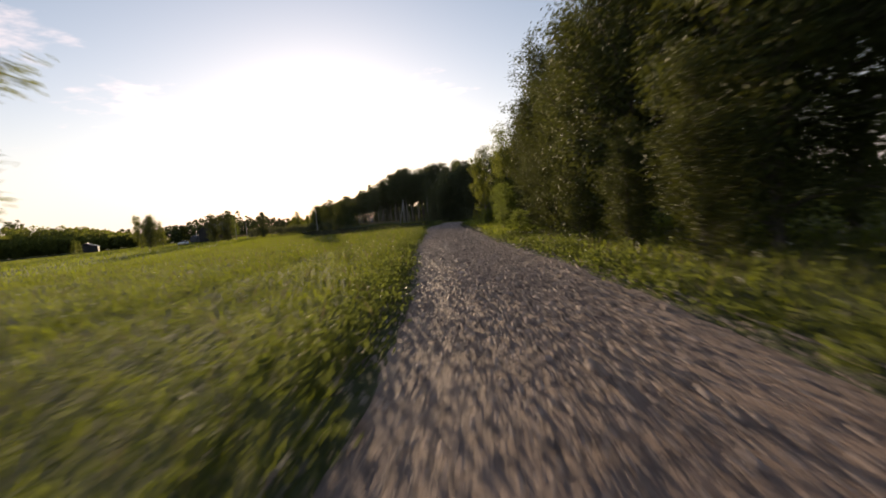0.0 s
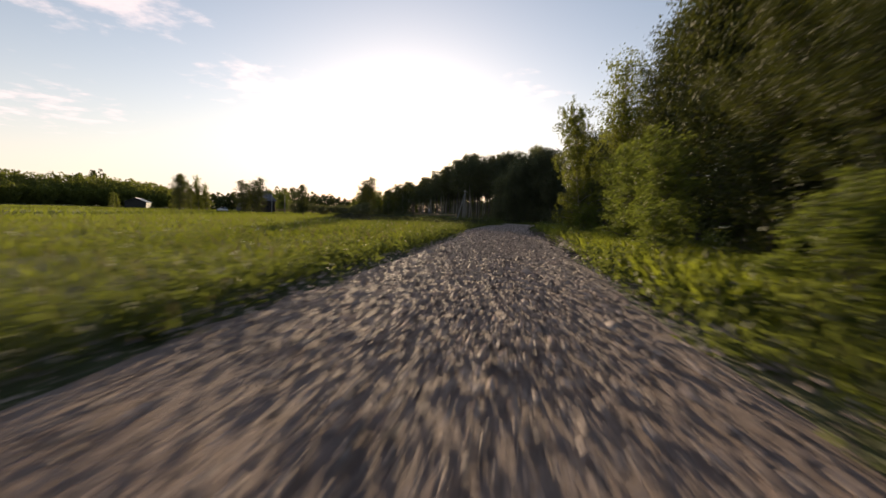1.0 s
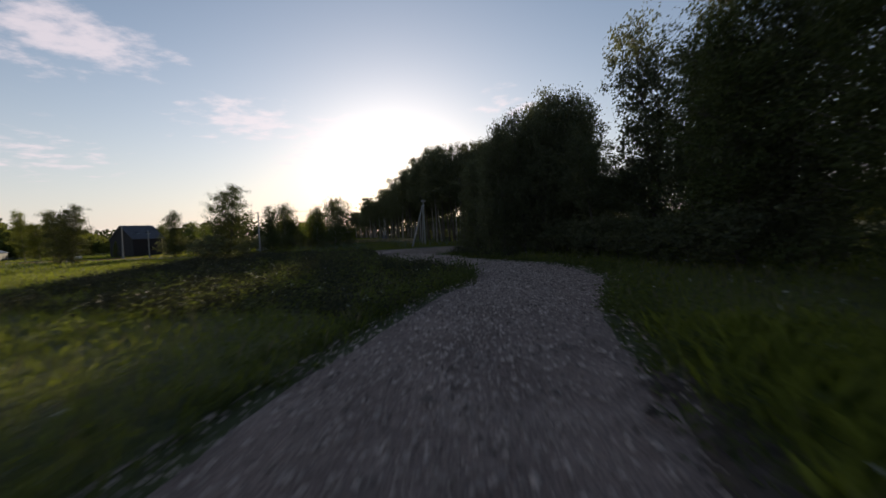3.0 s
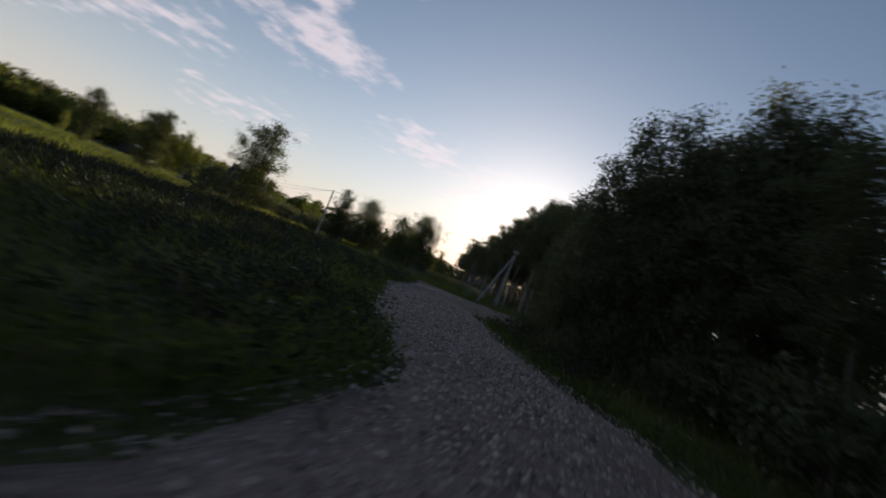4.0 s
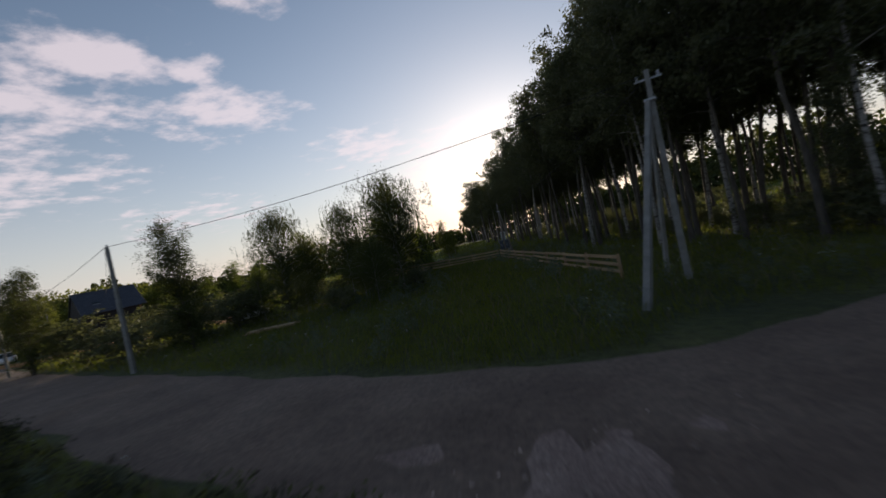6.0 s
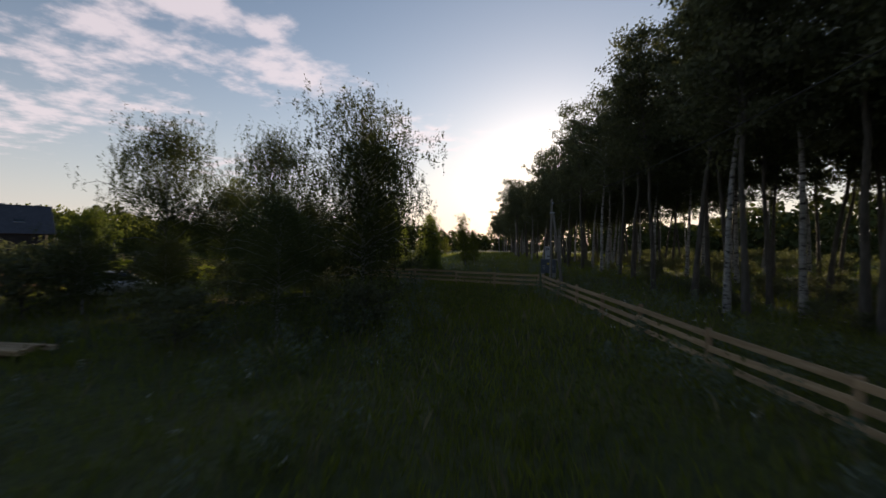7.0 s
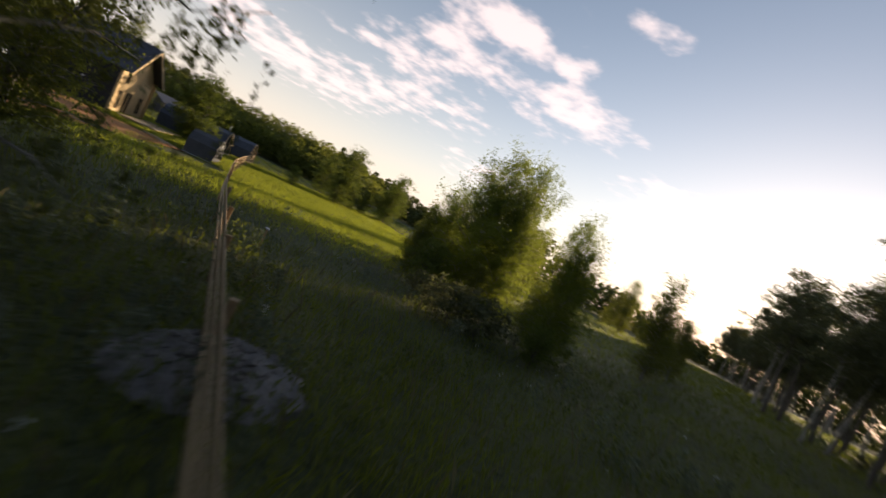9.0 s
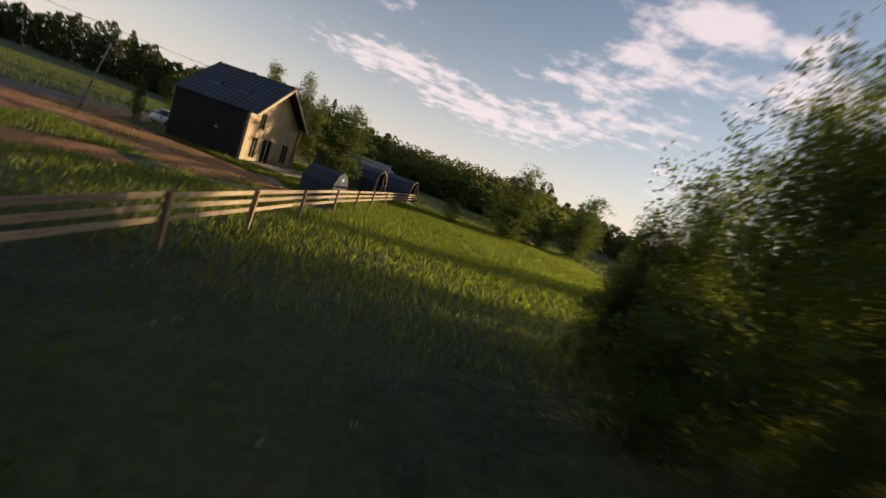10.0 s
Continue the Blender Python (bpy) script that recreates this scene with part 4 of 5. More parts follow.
    for x, y, h in [(-59.4, 126.8, 2.4), (-62.8, 127.2, 3.0), (-64.2, 127.0, 1.8), (-57.2, 128.6, 2.6), (-55.8, 129.8, 3.0), (-53.9, 129.6, 3.0)]:
        place(BIRCH, "meadow_sapling", "low bushy birch sapling in the meadow grass", x, y, h, 10.0, "saplings in the meadow", 1.5)
    for x, y, h in [(-54.6, 124.5, 1.3), (-53.0, 124.9, 1.5), (-51.8, 125.6, 1.5)]:
        place(UNDER, "meadow_bush", "dark leafy bush among the birches", x, y, h, 2.6, "bushes in the meadow", 1.1)
    place(THICK, "willow_tree", "thick small-leaved tree with low hanging boughs", -51.7, 128.8, 5.6, 8.2, "", 0.72)
    place(THICK, "willow_tree", "thick small-leaved tree with low hanging boughs", -62.8, 128.6, 5.2, 8.2, "", 0.8)
    for x, y, h in [(-59.0, 126.5, 2.6), (-61.5, 128.8, 3.0), (-53.0, 131.0, 2.6), (-50.4, 127.4, 2.0)]:
        place(SHRUB, "meadow_shrub", "low green shrub at the foot of the trees", x, y, h, 3.2, "shrubs in the meadow")
    # added birches, hidden behind the willows, that throw shade on fence and grass
    for x, y, h in [(-68.0, 140.2, 7.2), (-70.8, 141.0, 7.2)]:
        place(BIRCH, "meadow_birch", "bushy birch added behind the willows to cast shade on the fence", x, y, h, 10.0, "birches in the meadow", 1.25, True)
    # single trees
    for x, y, h, w in SINGLE_TREES:
        if (x, y) in FULL_TREES:
            place(EDGE, "field_tree", "full dark green leafy tree standing in the meadow", x, y, h, 12.5, "birches in the meadow", w, True)
        elif -53.0 < x < -38.0 and 95.0 < y < 114.0:
            place(GROVE, "grove_birch", "dense leafy birch with hanging twigs beside the lane", x, y, h, 11.1, "birches beside the lane", w, True)
        else:
            place(BIRCH, "birch_tree", "leafy young birch standing in the meadow", x, y, h, 10.0, "birches in the meadow", w)
    # full leafy trees beside the house and in the far meadow
    for x, y, h, w in [(-91.8, 113.2, 7.2, 1.35), (-93.4, 112.2, 5.6, 1.3), (-100.7, 131.9, 8.4, 1.1), (-99.2, 130.9, 4.6, 1.6), (-102.6, 133.6, 4.2, 1.6), (-105.6, 141.3, 8.4, 1.1), (-107.2, 142.0, 5.6, 1.5), (-104.0, 136.5, 3.6, 1.7), (-96.5, 124.5, 2.6, 1.5), (-110.0, 131.0, 6.5, 1.4)]:
        place(ASPEN, "meadow_tree", "round sunlit yellow-green tree with leaves down to the grass", x, y, h, 7.0, "round trees near the house", w, True)
    # birches beyond the house
    for x, y, h, w in [(-114.1, 97.3, 11.2, 1.0), (-112.5, 102.2, 11.2, 0.9), (-113.3, 99.8, 8.4, 1.1), (-111.5, 104.6, 9.0, 1.0)]:
        place(BIRCH, "birch_tree", "leafy birch standing in the clump beyond the house", x, y, h, 10.0, "birches in the meadow", w, True)
FULL_TREES = {(-34.2, 65.4), (-45.7, 90.3), (-64.0, 88.0), (-67.3, 72.8), (-72.5, 75.0), (-92.0, 74.0)}
SINGLE_TREES = [
    (-3.6, -42.0, 9.0, 1.1), (9.6, 13.6, 13.0, 0.95), (-34.2, 65.4, 8.6, 1.05), (-67.3, 72.8, 8.8, 1.05), (-72.5, 75.0, 8.2, 1.1), (-64.0, 88.0, 8.4, 0.85),
    (-45.7, 90.3, 8.1, 0.8), (-46.1, 100.2, 3.6, 1.1), (-49.0, 98.2, 4.2, 1.1), (-40.9, 106.8, 11.4, 0.95), (-44.9, 111.9, 11.2, 0.78), (-44.8, 104.6, 9.4, 0.72), (-46.0, 107.5, 6.4, 1.0), (-38.8, 100.4, 5.2, 1.1), (-47.8, 109.6, 6.2, 1.0),
    (-63.2, 127.8, 4.4, 1.2), (-54.6, 141.0, 5.0, 1.2), (-56.0, 146.0, 4.5, 1.2), (-52.0, 106.5, 7.2, 1.0), (-55.5, 110.0, 8.4, 1.3), (-51.0, 102.5, 10.3, 0.85), (-112.0, 152.0, 6.0, 1.3),
    (-92.0, 74.0, 9.6, 1.0), (-95.8, 75.5, 8.0, 1.1), (-124.0, 81.4, 10.6, 0.9), (-121.0, 80.5, 10.0, 0.8),
    (-88.4, 97.2, 8.0, 0.65), (-94.3, 199.3, 11.4, 1.0), (-97.6, 196.5, 8.8, 1.3), (-102.0, 199.0, 9.8, 1.3), (-89.8, 201.2, 5.8, 1.4), (-86.6, 203.2, 4.6, 1.4), (-107.0, 203.0, 9.5, 1.4),
]


def hill_woods():
    """A wooded rise behind the house: rounded crowns that climb row after row."""
    r = np.random.default_rng(43)
    cents = []
    for yaw in np.arange(64, 112, 0.62):
        for row in range(4):
            d = 128 + row * 11 + 8 * math.sin(yaw * 0.16) + r.normal() * 2.5
            x, y = -50 - math.sin(radians(yaw)) * d, 100 + math.cos(radians(yaw)) * d
            fade = min(1.0, (yaw - 60) / 14)
            h, w = (r.uniform(5.5, 8.0) + row * 2.3) * (0.62 + 0.38 * fade), r.uniform(2.6, 4.2)
            k = 330
            u = r.normal(size=(k, 3))
            u /= np.linalg.norm(u, axis=1, keepdims=True)
            u *= (0.82 + 0.22 * r.random(k))[:, None]
            lobes = 1 + 0.16 * np.sin(4 * np.arctan2(u[:, 1], u[:, 0]) + 9 * r.random()) * np.cos(3 * u[:, 2])
            cents.append(np.stack([x + w * lobes * u[:, 0], y + w * lobes * u[:, 1], 0.3 + h * (0.52 + 0.48 * u[:, 2])], 1))
    me = leaves_mesh("hill_woods", np.concatenate(cents), 0.62, MAT_LEAF, r, long=1.3)
    tagged(new("hill_woods", me), "rounded green treetops of the wooded rise behind the house", "woods", kind="stuff")


def far_woods():
    """The wooded rim of the fields: many leafy crowns in one mesh."""
    r = np.random.default_rng(41)
    cents = []
    for yaw in np.arange(-100, 205, 0.45):
        for row in range(2):
            d = 205 + 35 * math.sin(yaw * 0.11) - (40 if yaw < 5 else 0) + row * 15 + r.normal() * 6
            x, y, h = -50 - math.sin(radians(yaw)) * d, 70 + math.cos(radians(yaw)) * d, r.uniform(7.5, 12.5) * (1 + 0.25 * math.sin(yaw * 0.23)) * (1.35 if yaw > 62 else 1.0)
            k = 240 if 55 < yaw < 135 else 125
            q = r.random(k)
            rad = 2.9 * np.sqrt(r.random(k)) * np.sin(np.pi * np.clip(q * 0.86 + 0.12, 0, 1)) ** 0.6
            az = r.uniform(0, 6.28, k)
            cents.append(np.stack([x + rad * np.cos(az), y + rad * np.sin(az), 0.3 + q * h], 1))
    me = leaves_mesh("far_woods", np.concatenate(cents), 0.85, MAT_LEAF_EDGE, r, long=1.4)
    tagged(new("far_woods", me), "distant mixed woods closing off the fields", "woods", kind="stuff")


build_woods()
hill_woods()
far_woods()


# ---- fences ----
def rail_between(a, b, z_a, z_b, tall=0.145, thick=0.032, over=0.06):
    """A board from a to b (plan points) on edge, its middle at the given heights."""
    d = Vector((b[0] - a[0], b[1] - a[1], z_b - z_a))
    length = d.length + 2 * over
    m = Matrix.Translation(((a[0] + b[0]) / 2, (a[1] + b[1]) / 2, (z_a + z_b) / 2)) @ d.to_track_quat("X", "Z").to_matrix().to_4x4()
    return length, m


def build_fence(name, posts, side, label, seed, weather=0.015, low=0.775, step=0.28):
    """Posts with three boards a bay, nailed to the given side (+1 right of the way along the posts)."""
    r = np.random.default_rng(seed)
    e = thing(name, label, "fence", put(posts[0][0], posts[0][1], 0))
    base = Vector((posts[0][0], posts[0][1], 0))
    inv = Matrix.Translation(-base)
    post_me = bpy.data.meshes.new("post")
    b = box(0.12, 0.12, 1.76, (0, 0, 0.88 - 0.30), 0.012)
    b.to_mesh(post_me)
    b.free()
    post_me.materials.append(MAT_POST)
    zs = np.zeros(len(posts))
    for (x, y), z in zip(posts, zs):
        part("post", post_me, None, e, matrix=inv @ pose(x, y, z + r.normal() * 0.015, r.normal() * 1.0, r.normal() * 1.0, r.uniform(-8, 8)))
    for (p, q), zp, zq in zip(zip(posts, posts[1:]), zs, zs[1:]):
        d = Vector((q[0] - p[0], q[1] - p[1], 0)).normalized()
        off = Vector((d.y, -d.x, 0)) * side * 0.074
        for level in (low, low + step, low + 2 * step):
            a, c = (p[0] + off.x, p[1] + off.y), (q[0] + off.x, q[1] + off.y)
            length, m = rail_between(a, c, zp + level + r.normal() * weather, zq + level + r.normal() * weather)
            part("rail", box(length, 0.030, 0.138 * r.uniform(0.94, 1.05), bevel=0.006), MAT_BOARD, e, matrix=inv @ m)
    return e


LANE_POSTS = [(-34.95 + 0.527 * s, 116.15 - 0.850 * s) for s in (0.0, 3.65, 6.9, 10.15, 13.3, 16.75, 20.1, 23.5, 26.9)]
build_fence("lane_fence", LANE_POSTS, 1, "three-rail fence of pale sawn boards along the grassy lane", 51)
CROSS_POSTS = [(-35.2, 116.0), (-38.1, 115.95), (-40.95, 115.97), (-44.5, 116.02), (-48.2, 116.05), (-51.5, 116.08), (-56.3, 116.12), (-61.4, 116.2), (-65.6, 116.4), (-70.4, 116.6), (-75.6, 116.9), (-80.2, 117.3), (-84.8, 117.7), (-90.0, 118.2), (-95.5, 118.8), (-101.0, 119.5), (-107.0, 120.3)]
build_fence("meadow_fence", CROSS_POSTS, -1, "three-rail fence of weathered boards running across the meadow", 52, low=0.80)


# ---- poles and wires ----
def pole_mesh(p, q, r0, r1, sides=10):
    p, q = np.array(p, float), np.array(q, float)
    k = np.linspace(0, 1, 6)[:, None]
    pts = p + (q - p) * k
    rad = r0 + (r1 - r0) * k
    v, f = tubes([np.concatenate([pts, rad], 1)], sides)
    n = len(v)
    me_v = np.concatenate([v, [q]])
    cap = np.array([[n - sides + i, n - sides + (i + 1) % sides, n, n] for i in range(sides)])
    return me_v, f, cap


def round_pole(name, p, q, r0, r1, mat, parent, label=""):
    v, f, cap = pole_mesh(p, q, r0, r1)
    b = bmesh.new()
    vs = [b.verts.new(x) for x in v]
    for face in f:
        b.faces.new([vs[i] for i in face])
    for c in cap:
        b.faces.new([vs[c[0]], vs[c[1]], vs[c[2]]])
    b.normal_update()
    return part(name, b, mat, parent, label, smooth=True)


def square_pole(name, p, q, w0, w1, mat, parent, label=""):
    """A tapered concrete post of square section with chamfered edges."""
    p, q = Vector(p), Vector(q)
    d = q - p
    b = bmesh.new()
    bmesh.ops.create_cube(b, size=1.0)
    for v in b.verts:
        w = w0 if v.co.z < 0 else w1
        v.co.x, v.co.y, v.co.z = v.co.x * w * 2, v.co.y * w * 2, (v.co.z + 0.5) * d.length
    bmesh.ops.bevel(b, geom=b.edges[:], offset=0.02, segments=1, affect="EDGES")
    return part(name, b, mat, parent, label, matrix=Matrix.Translation(p) @ d.to_track_quat("Z", "Y").to_matrix().to_4x4())


def insulator(parent, at):
    b = bmesh.new()
    bmesh.ops.create_cone(b, segments=10, radius1=0.045, radius2=0.03, depth=0.14, cap_ends=True, matrix=Matrix.Translation(at))
    bmesh.ops.create_cone(b, segments=10, radius1=0.06, radius2=0.035, depth=0.05, cap_ends=True, matrix=Matrix.Translation(Vector(at) + Vector((0, 0, 0.06))))
    part("insulator", b, MAT_STEEL, parent)


A_TOP, B_TOP, L_TOP = Vector((-18.5, 92.6, 7.85)), Vector((-35.47, 119.0, 6.25)), Vector((-45.7, 86.8, 7.1))


def build_poles():
    a = thing("braced_pole", "concrete utility pole braced by two leaning struts at the junction", "utility pole", put(-18.5, 92.6))
    square_pole("shaft", (0, 0, -0.3), (0, 0, 7.85), 0.13, 0.085, MAT_CONCRETE, a)
    square_pole("strut", (-1.25, -3.7, -0.3), (-0.12, -0.12, 6.75), 0.12, 0.085, MAT_CONCRETE, a, "leaning concrete strut")
    square_pole("strut", (-0.75, 1.0, -0.3), (-0.12, 0.06, 6.6), 0.08, 0.06, MAT_CONCRETE, a, "thin concrete strut")
    part("clamp", box(0.42, 0.30, 0.10, (-0.05, -0.05, 6.78), 0.02), MAT_STEEL, a, "steel clamp holding the struts")
    part("crossarm", box(0.9, 0.06, 0.07, (0, 0.1, 7.55), 0.01), MAT_STEEL, a)
    for x in (-0.35, 0.0, 0.35):
        insulator(a, (x, 0.1, 7.66))
    z = float(ground_z(-35.47, 119.0)[0])
    b = thing("lane_pole", "grey wooden utility pole with one leaning strut by the fence corner", "utility pole", put(-35.47, 119.0, z))
    round_pole("shaft", (0, 0, -0.3), (0.02, 0.05, 6.25 - z), 0.10, 0.065, MAT_POLEWOOD, b)
    round_pole("strut", (0.75, 0.25, -0.3), (0.14, 0.0, 5.30 - z), 0.10, 0.075, MAT_POLEWOOD, b, "leaning wooden strut")
    part("clamp", box(0.34, 0.22, 0.07, (0.08, 0, 5.34 - z), 0.015), MAT_STEEL, b)
    insulator(b, (0.10, 0.02, 5.95 - z))
    c = thing("meadow_pole", "slim concrete utility pole standing beside the dirt road", "utility pole", put(-45.7, 86.8))
    square_pole("shaft", (0, 0, -0.3), (-0.05, 0.1, 7.1), 0.12, 0.08, MAT_CONCRETE, c)
    insulator(c, (-0.05, 0.1, 7.15))
    for x, y, h in ((-69.8, 88.1, 5.2), (-71.2, 84.2, 5.8)):
        d = thing("yard_pole", "short pale concrete pole near the parked car", "utility pole", put(x, y), "poles by the yard")
        square_pole("shaft", (0, 0, -0.3), (0.05, 0.05, h), 0.11, 0.08, MAT_CONCRETE, d)
        insulator(d, (0.05, 0.05, h + 0.04))
    p = thing("marker_post", "weathered wooden marker post at the edge of the wood", "post", put(-4.7, 66.2))
    round_pole("shaft", (0, 0, -0.2), (0.3, 0.1, 2.3), 0.05, 0.04, MAT_POLEWOOD, p)
    q = thing("bare_trunk", "bare leaning grey pole stripped of branches", "post", put(-84.8, 95.6))
    round_pole("shaft", (0, 0, -0.2), (-0.6, 0.8, 5.2), 0.09, 0.05, MAT_BIRCH, q)


def wire(p, q, sag, rad=0.014, name="power_line"):
    k = np.linspace(0, 1, 25)
    pts = np.array(p)[None] * (1 - k[:, None]) + np.array(q)[None] * k[:, None]
    pts[:, 2] -= sag * 4 * k * (1 - k)
    v, f = tubes([np.concatenate([pts, np.full((25, 1), rad)], 1)], 5)
    ob = new(name, mesh_of(name, v, f, (MAT_BLACK,)))
    tagged(ob, "thin dark overhead wire hung between two poles", "power line", "overhead wires")


build_poles()
wire(A_TOP - Vector((0, 0, 0.15)), L_TOP, 0.5)
wire(A_TOP - Vector((0, 0, 0.25)), B_TOP - Vector((0, 0, 0.35)), 0.75)
wire(L_TOP, (-69.8, 88.1, 5.3), 0.5)
wire(L_TOP, (-88.0, 103.5, 6.2), 0.9)


# ---- transformer kiosk ----
def build_transformer():
    z = float(ground_z(-36.75, 122.3)[0])
    e = thing("transformer_kiosk", "blue-grey steel transformer cabinet with a pale upper box on concrete blocks", "transformer", put(-36.75, 122.3, z, radians(14), 0.78))
    for x in (-0.5, 0.5):
        part("foundation_block", box(0.32, 1.0, 0.55, (x, 0, 0.20), 0.02), MAT_CONCRETE, e)
    body = part("cabinet", box(1.34, 1.05, 1.25, (0, 0, 1.10), 0.02), MAT_BLUEGREY, e)
    for x in (-0.33, 0.33):
        door = part("door", box(0.62, 0.03, 1.10, (x, -0.545, 1.10), 0.008), MAT_BLUEGREY, body)
        for k in range(3):
            part("stripe", box(0.30, 0.012, 0.035, (x * 1.3, -0.566, 0.86 + 0.16 * k), 0.002), MAT_STEEL, body, "pale ventilation louvre")
    part("warning_plate", box(0.20, 0.012, 0.18, (0.0, -0.568, 1.36), 0.002), MAT_YELLOW, body, "small yellow triangular warning plate")
    part("roof_plate", box(1.46, 1.18, 0.05, (0, 0, 1.76), 0.01), MAT_BLUEGREY, body)
    up = part("upper_box", box(0.62, 0.55, 1.18, (-0.02, 0.1, 2.37), 0.02), MAT_STEEL, e, "pale grey upper cabinet")
    for x in (-0.17, 0.0, 0.17):
        part("bushing", box(0.09, 0.03, 0.20, (x - 0.02, -0.19, 2.72), 0.01), MAT_BLACK, up)
    part("number_plate", box(0.26, 0.012, 0.08, (-0.02, -0.182, 2.05), 0.002), MAT_BLACK, up, "small plate with dark bars")
    part("cap", box(0.74, 0.66, 0.04, (-0.02, 0.1, 2.98), 0.01), MAT_STEEL, up)


MAT_YELLOW = mottled("yellow_enamel", [(0.3, (0.45, 0.33, 0.05)), (0.7, (0.55, 0.42, 0.08))], 2.0, 0.5)
build_transformer()


# ---- house ----
def plank_wall(parent, x0, x1, top, y, z0, mat, step=0.16, thick=0.028, holes=()):
    """Upright boards from z0 up to top(x), side by side, leaving rectangular holes."""
    x = x0
    while x < x1 - 0.02:
        w = min(step, x1 - x)
        mid = x + w / 2
        spans = [(z0, min(top(x + 0.02), top(x + w - 0.02)))]
        for hx0, hx1, hz0, hz1 in holes:
            if hx0 - 0.02 < mid < hx1 + 0.02:
                cut = []
                for a, b in spans:
                    if hz0 > a:
                        cut.append((a, min(b, hz0)))
                    if hz1 < b:
                        cut.append((max(a, hz1), b))
                spans = cut
        for a, b in spans:
            if b - a > 0.05:
                part("plank", box(w - 0.008, thick, b - a, (mid, y, (a + b) / 2)), mat, parent)
        x += step


def window(parent, cx, cz, w, h, y, out=1, mat=None):
    f = part("window_frame", box(w + 0.14, 0.07, 0.07, (cx, y + out * 0.02, cz + h / 2 + 0.035), 0.008), mat or MAT_PINE, parent)
    part("window_frame", box(w + 0.14, 0.07, 0.07, (cx, y + out * 0.02, cz - h / 2 - 0.035), 0.008), mat or MAT_PINE, parent)
    for sx in (-1, 1):
        part("window_frame", box(0.07, 0.07, h, (cx + sx * (w / 2 + 0.035), y + out * 0.02, cz), 0.008), mat or MAT_PINE, parent)
    part("mullion", box(0.05, 0.05, h, (cx, y + out * 0.01, cz), 0.006), mat or MAT_PINE, f)
    for sx in (-1, 1):
        part("pane", box(w / 2 - 0.03, 0.012, h, (cx + sx * w / 4, y - out * 0.005, cz)), MAT_GLASS, f, "dark glass pane")


def build_house():
    """A compact two-storey barn house: x is east, y along the ridge to the north gable."""
    turn = radians(-10.2)
    e = thing("barn_house", "two-storey black barn house with a pine-clad gable and dark metal roof", "house", put(-90.75, 104.23, 0.0, turn, 0.95))
    W2, L2, EAVE, RIDGE = 4.35, 3.3, 4.25, 7.45
    prof = [(-W2, 0.15), (W2, 0.15), (W2, EAVE), (0, RIDGE - 0.12), (-W2, EAVE)]
    part("wall", prism(prof, 2 * L2), MAT_BLACKWOOD, e)
    part("plinth", box(2 * W2 - 0.1, 2 * L2 - 0.1, 0.45, (0, 0, 0.0), 0.02), MAT_CONCRETE, e)
    # black battens on the long east wall
    for k in range(27):
        part("batten", box(0.035, 0.05, EAVE - 0.25, (W2 + 0.017, -L2 + 0.12 + k * 0.245, (EAVE + 0.2) / 2), 0.004), MAT_BLACKWOOD, e)
    part("trim", box(0.06, 0.16, EAVE, (W2 + 0.03, L2 + 0.0, EAVE / 2 + 0.1), 0.01), MAT_BLACKWOOD, e)
    # roof slopes reach out over the gable; standing seams on each
    slope = math.atan2(RIDGE - EAVE, W2)
    run = math.hypot(RIDGE - EAVE, W2) + 0.25
    for s in (1, -1):
        m = Matrix.Translation((s * (W2 + 0.2) / 2, 0.4, (RIDGE + EAVE) / 2 - 0.02)) @ Matrix.Rotation(s * slope, 4, "Y")
        slab = part("roof", box(run, 2 * L2 + 1.15, 0.10, (0, 0, 0), 0.01), MAT_ROOF, e, matrix=m)
        for k in range(18):
            part("seam", box(run, 0.03, 0.035, (0, -(L2 + 0.55) + 0.05 + k * 0.455, 0.064), 0.004), MAT_ROOF, slab)
        if s == 1:
            for yy in (-1.6, 1.0):
                part("skylight", box(0.62, 0.85, 0.06, (0.35, yy, 0.075), 0.01), MAT_GLASS, slab, "dark glass roof window")
                part("skylight_trim", box(0.06, 0.95, 0.07, (0.69, yy, 0.078), 0.01), MAT_STEEL, slab, "pale metal flashing")
    part("ridge_cap", box(0.34, 2 * L2 + 1.15, 0.05, (0, 0.4, RIDGE + 0.03), 0.015), MAT_ROOF, e)
    for yy in (0.2, 3.1):
        part("ridge_vent", box(0.22, 0.45, 0.14, (0.12, yy, RIDGE + 0.10), 0.02), MAT_STEEL, e, "pale metal ridge vent")
    # pine north gable, set back under the roof
    top = lambda x: EAVE + (RIDGE - EAVE) * (1 - abs(x) / W2) - 0.22
    holes = [(2.05, 2.95, 0.5, 2.35), (-0.2, 1.4, 0.25, 2.35), (1.65, 2.5, 3.0, 4.5), (-3.2, -2.0, 0.5, 2.35)]
    plank_wall(e, -W2, W2, top, L2 + 0.03, 0.2, MAT_PINE, 0.17, holes=holes)
    for cx, cz, w, h in ((2.5, 1.42, 0.76, 1.7), (2.075, 3.75, 0.72, 1.36), (-2.6, 1.42, 1.05, 1.7)):
        window(e, cx, cz, w, h, L2 + 0.035, 1)
    door = part("door", box(1.45, 0.05, 2.05, (0.6, L2 + 0.03, 1.3), 0.01), MAT_GLASS, e, "dark glazed terrace door")
    for x in (-0.12, 0.6, 1.32):
        part("door_frame", box(0.08, 0.08, 2.05, (x, L2 + 0.06, 1.3), 0.01), MAT_PINE, door)
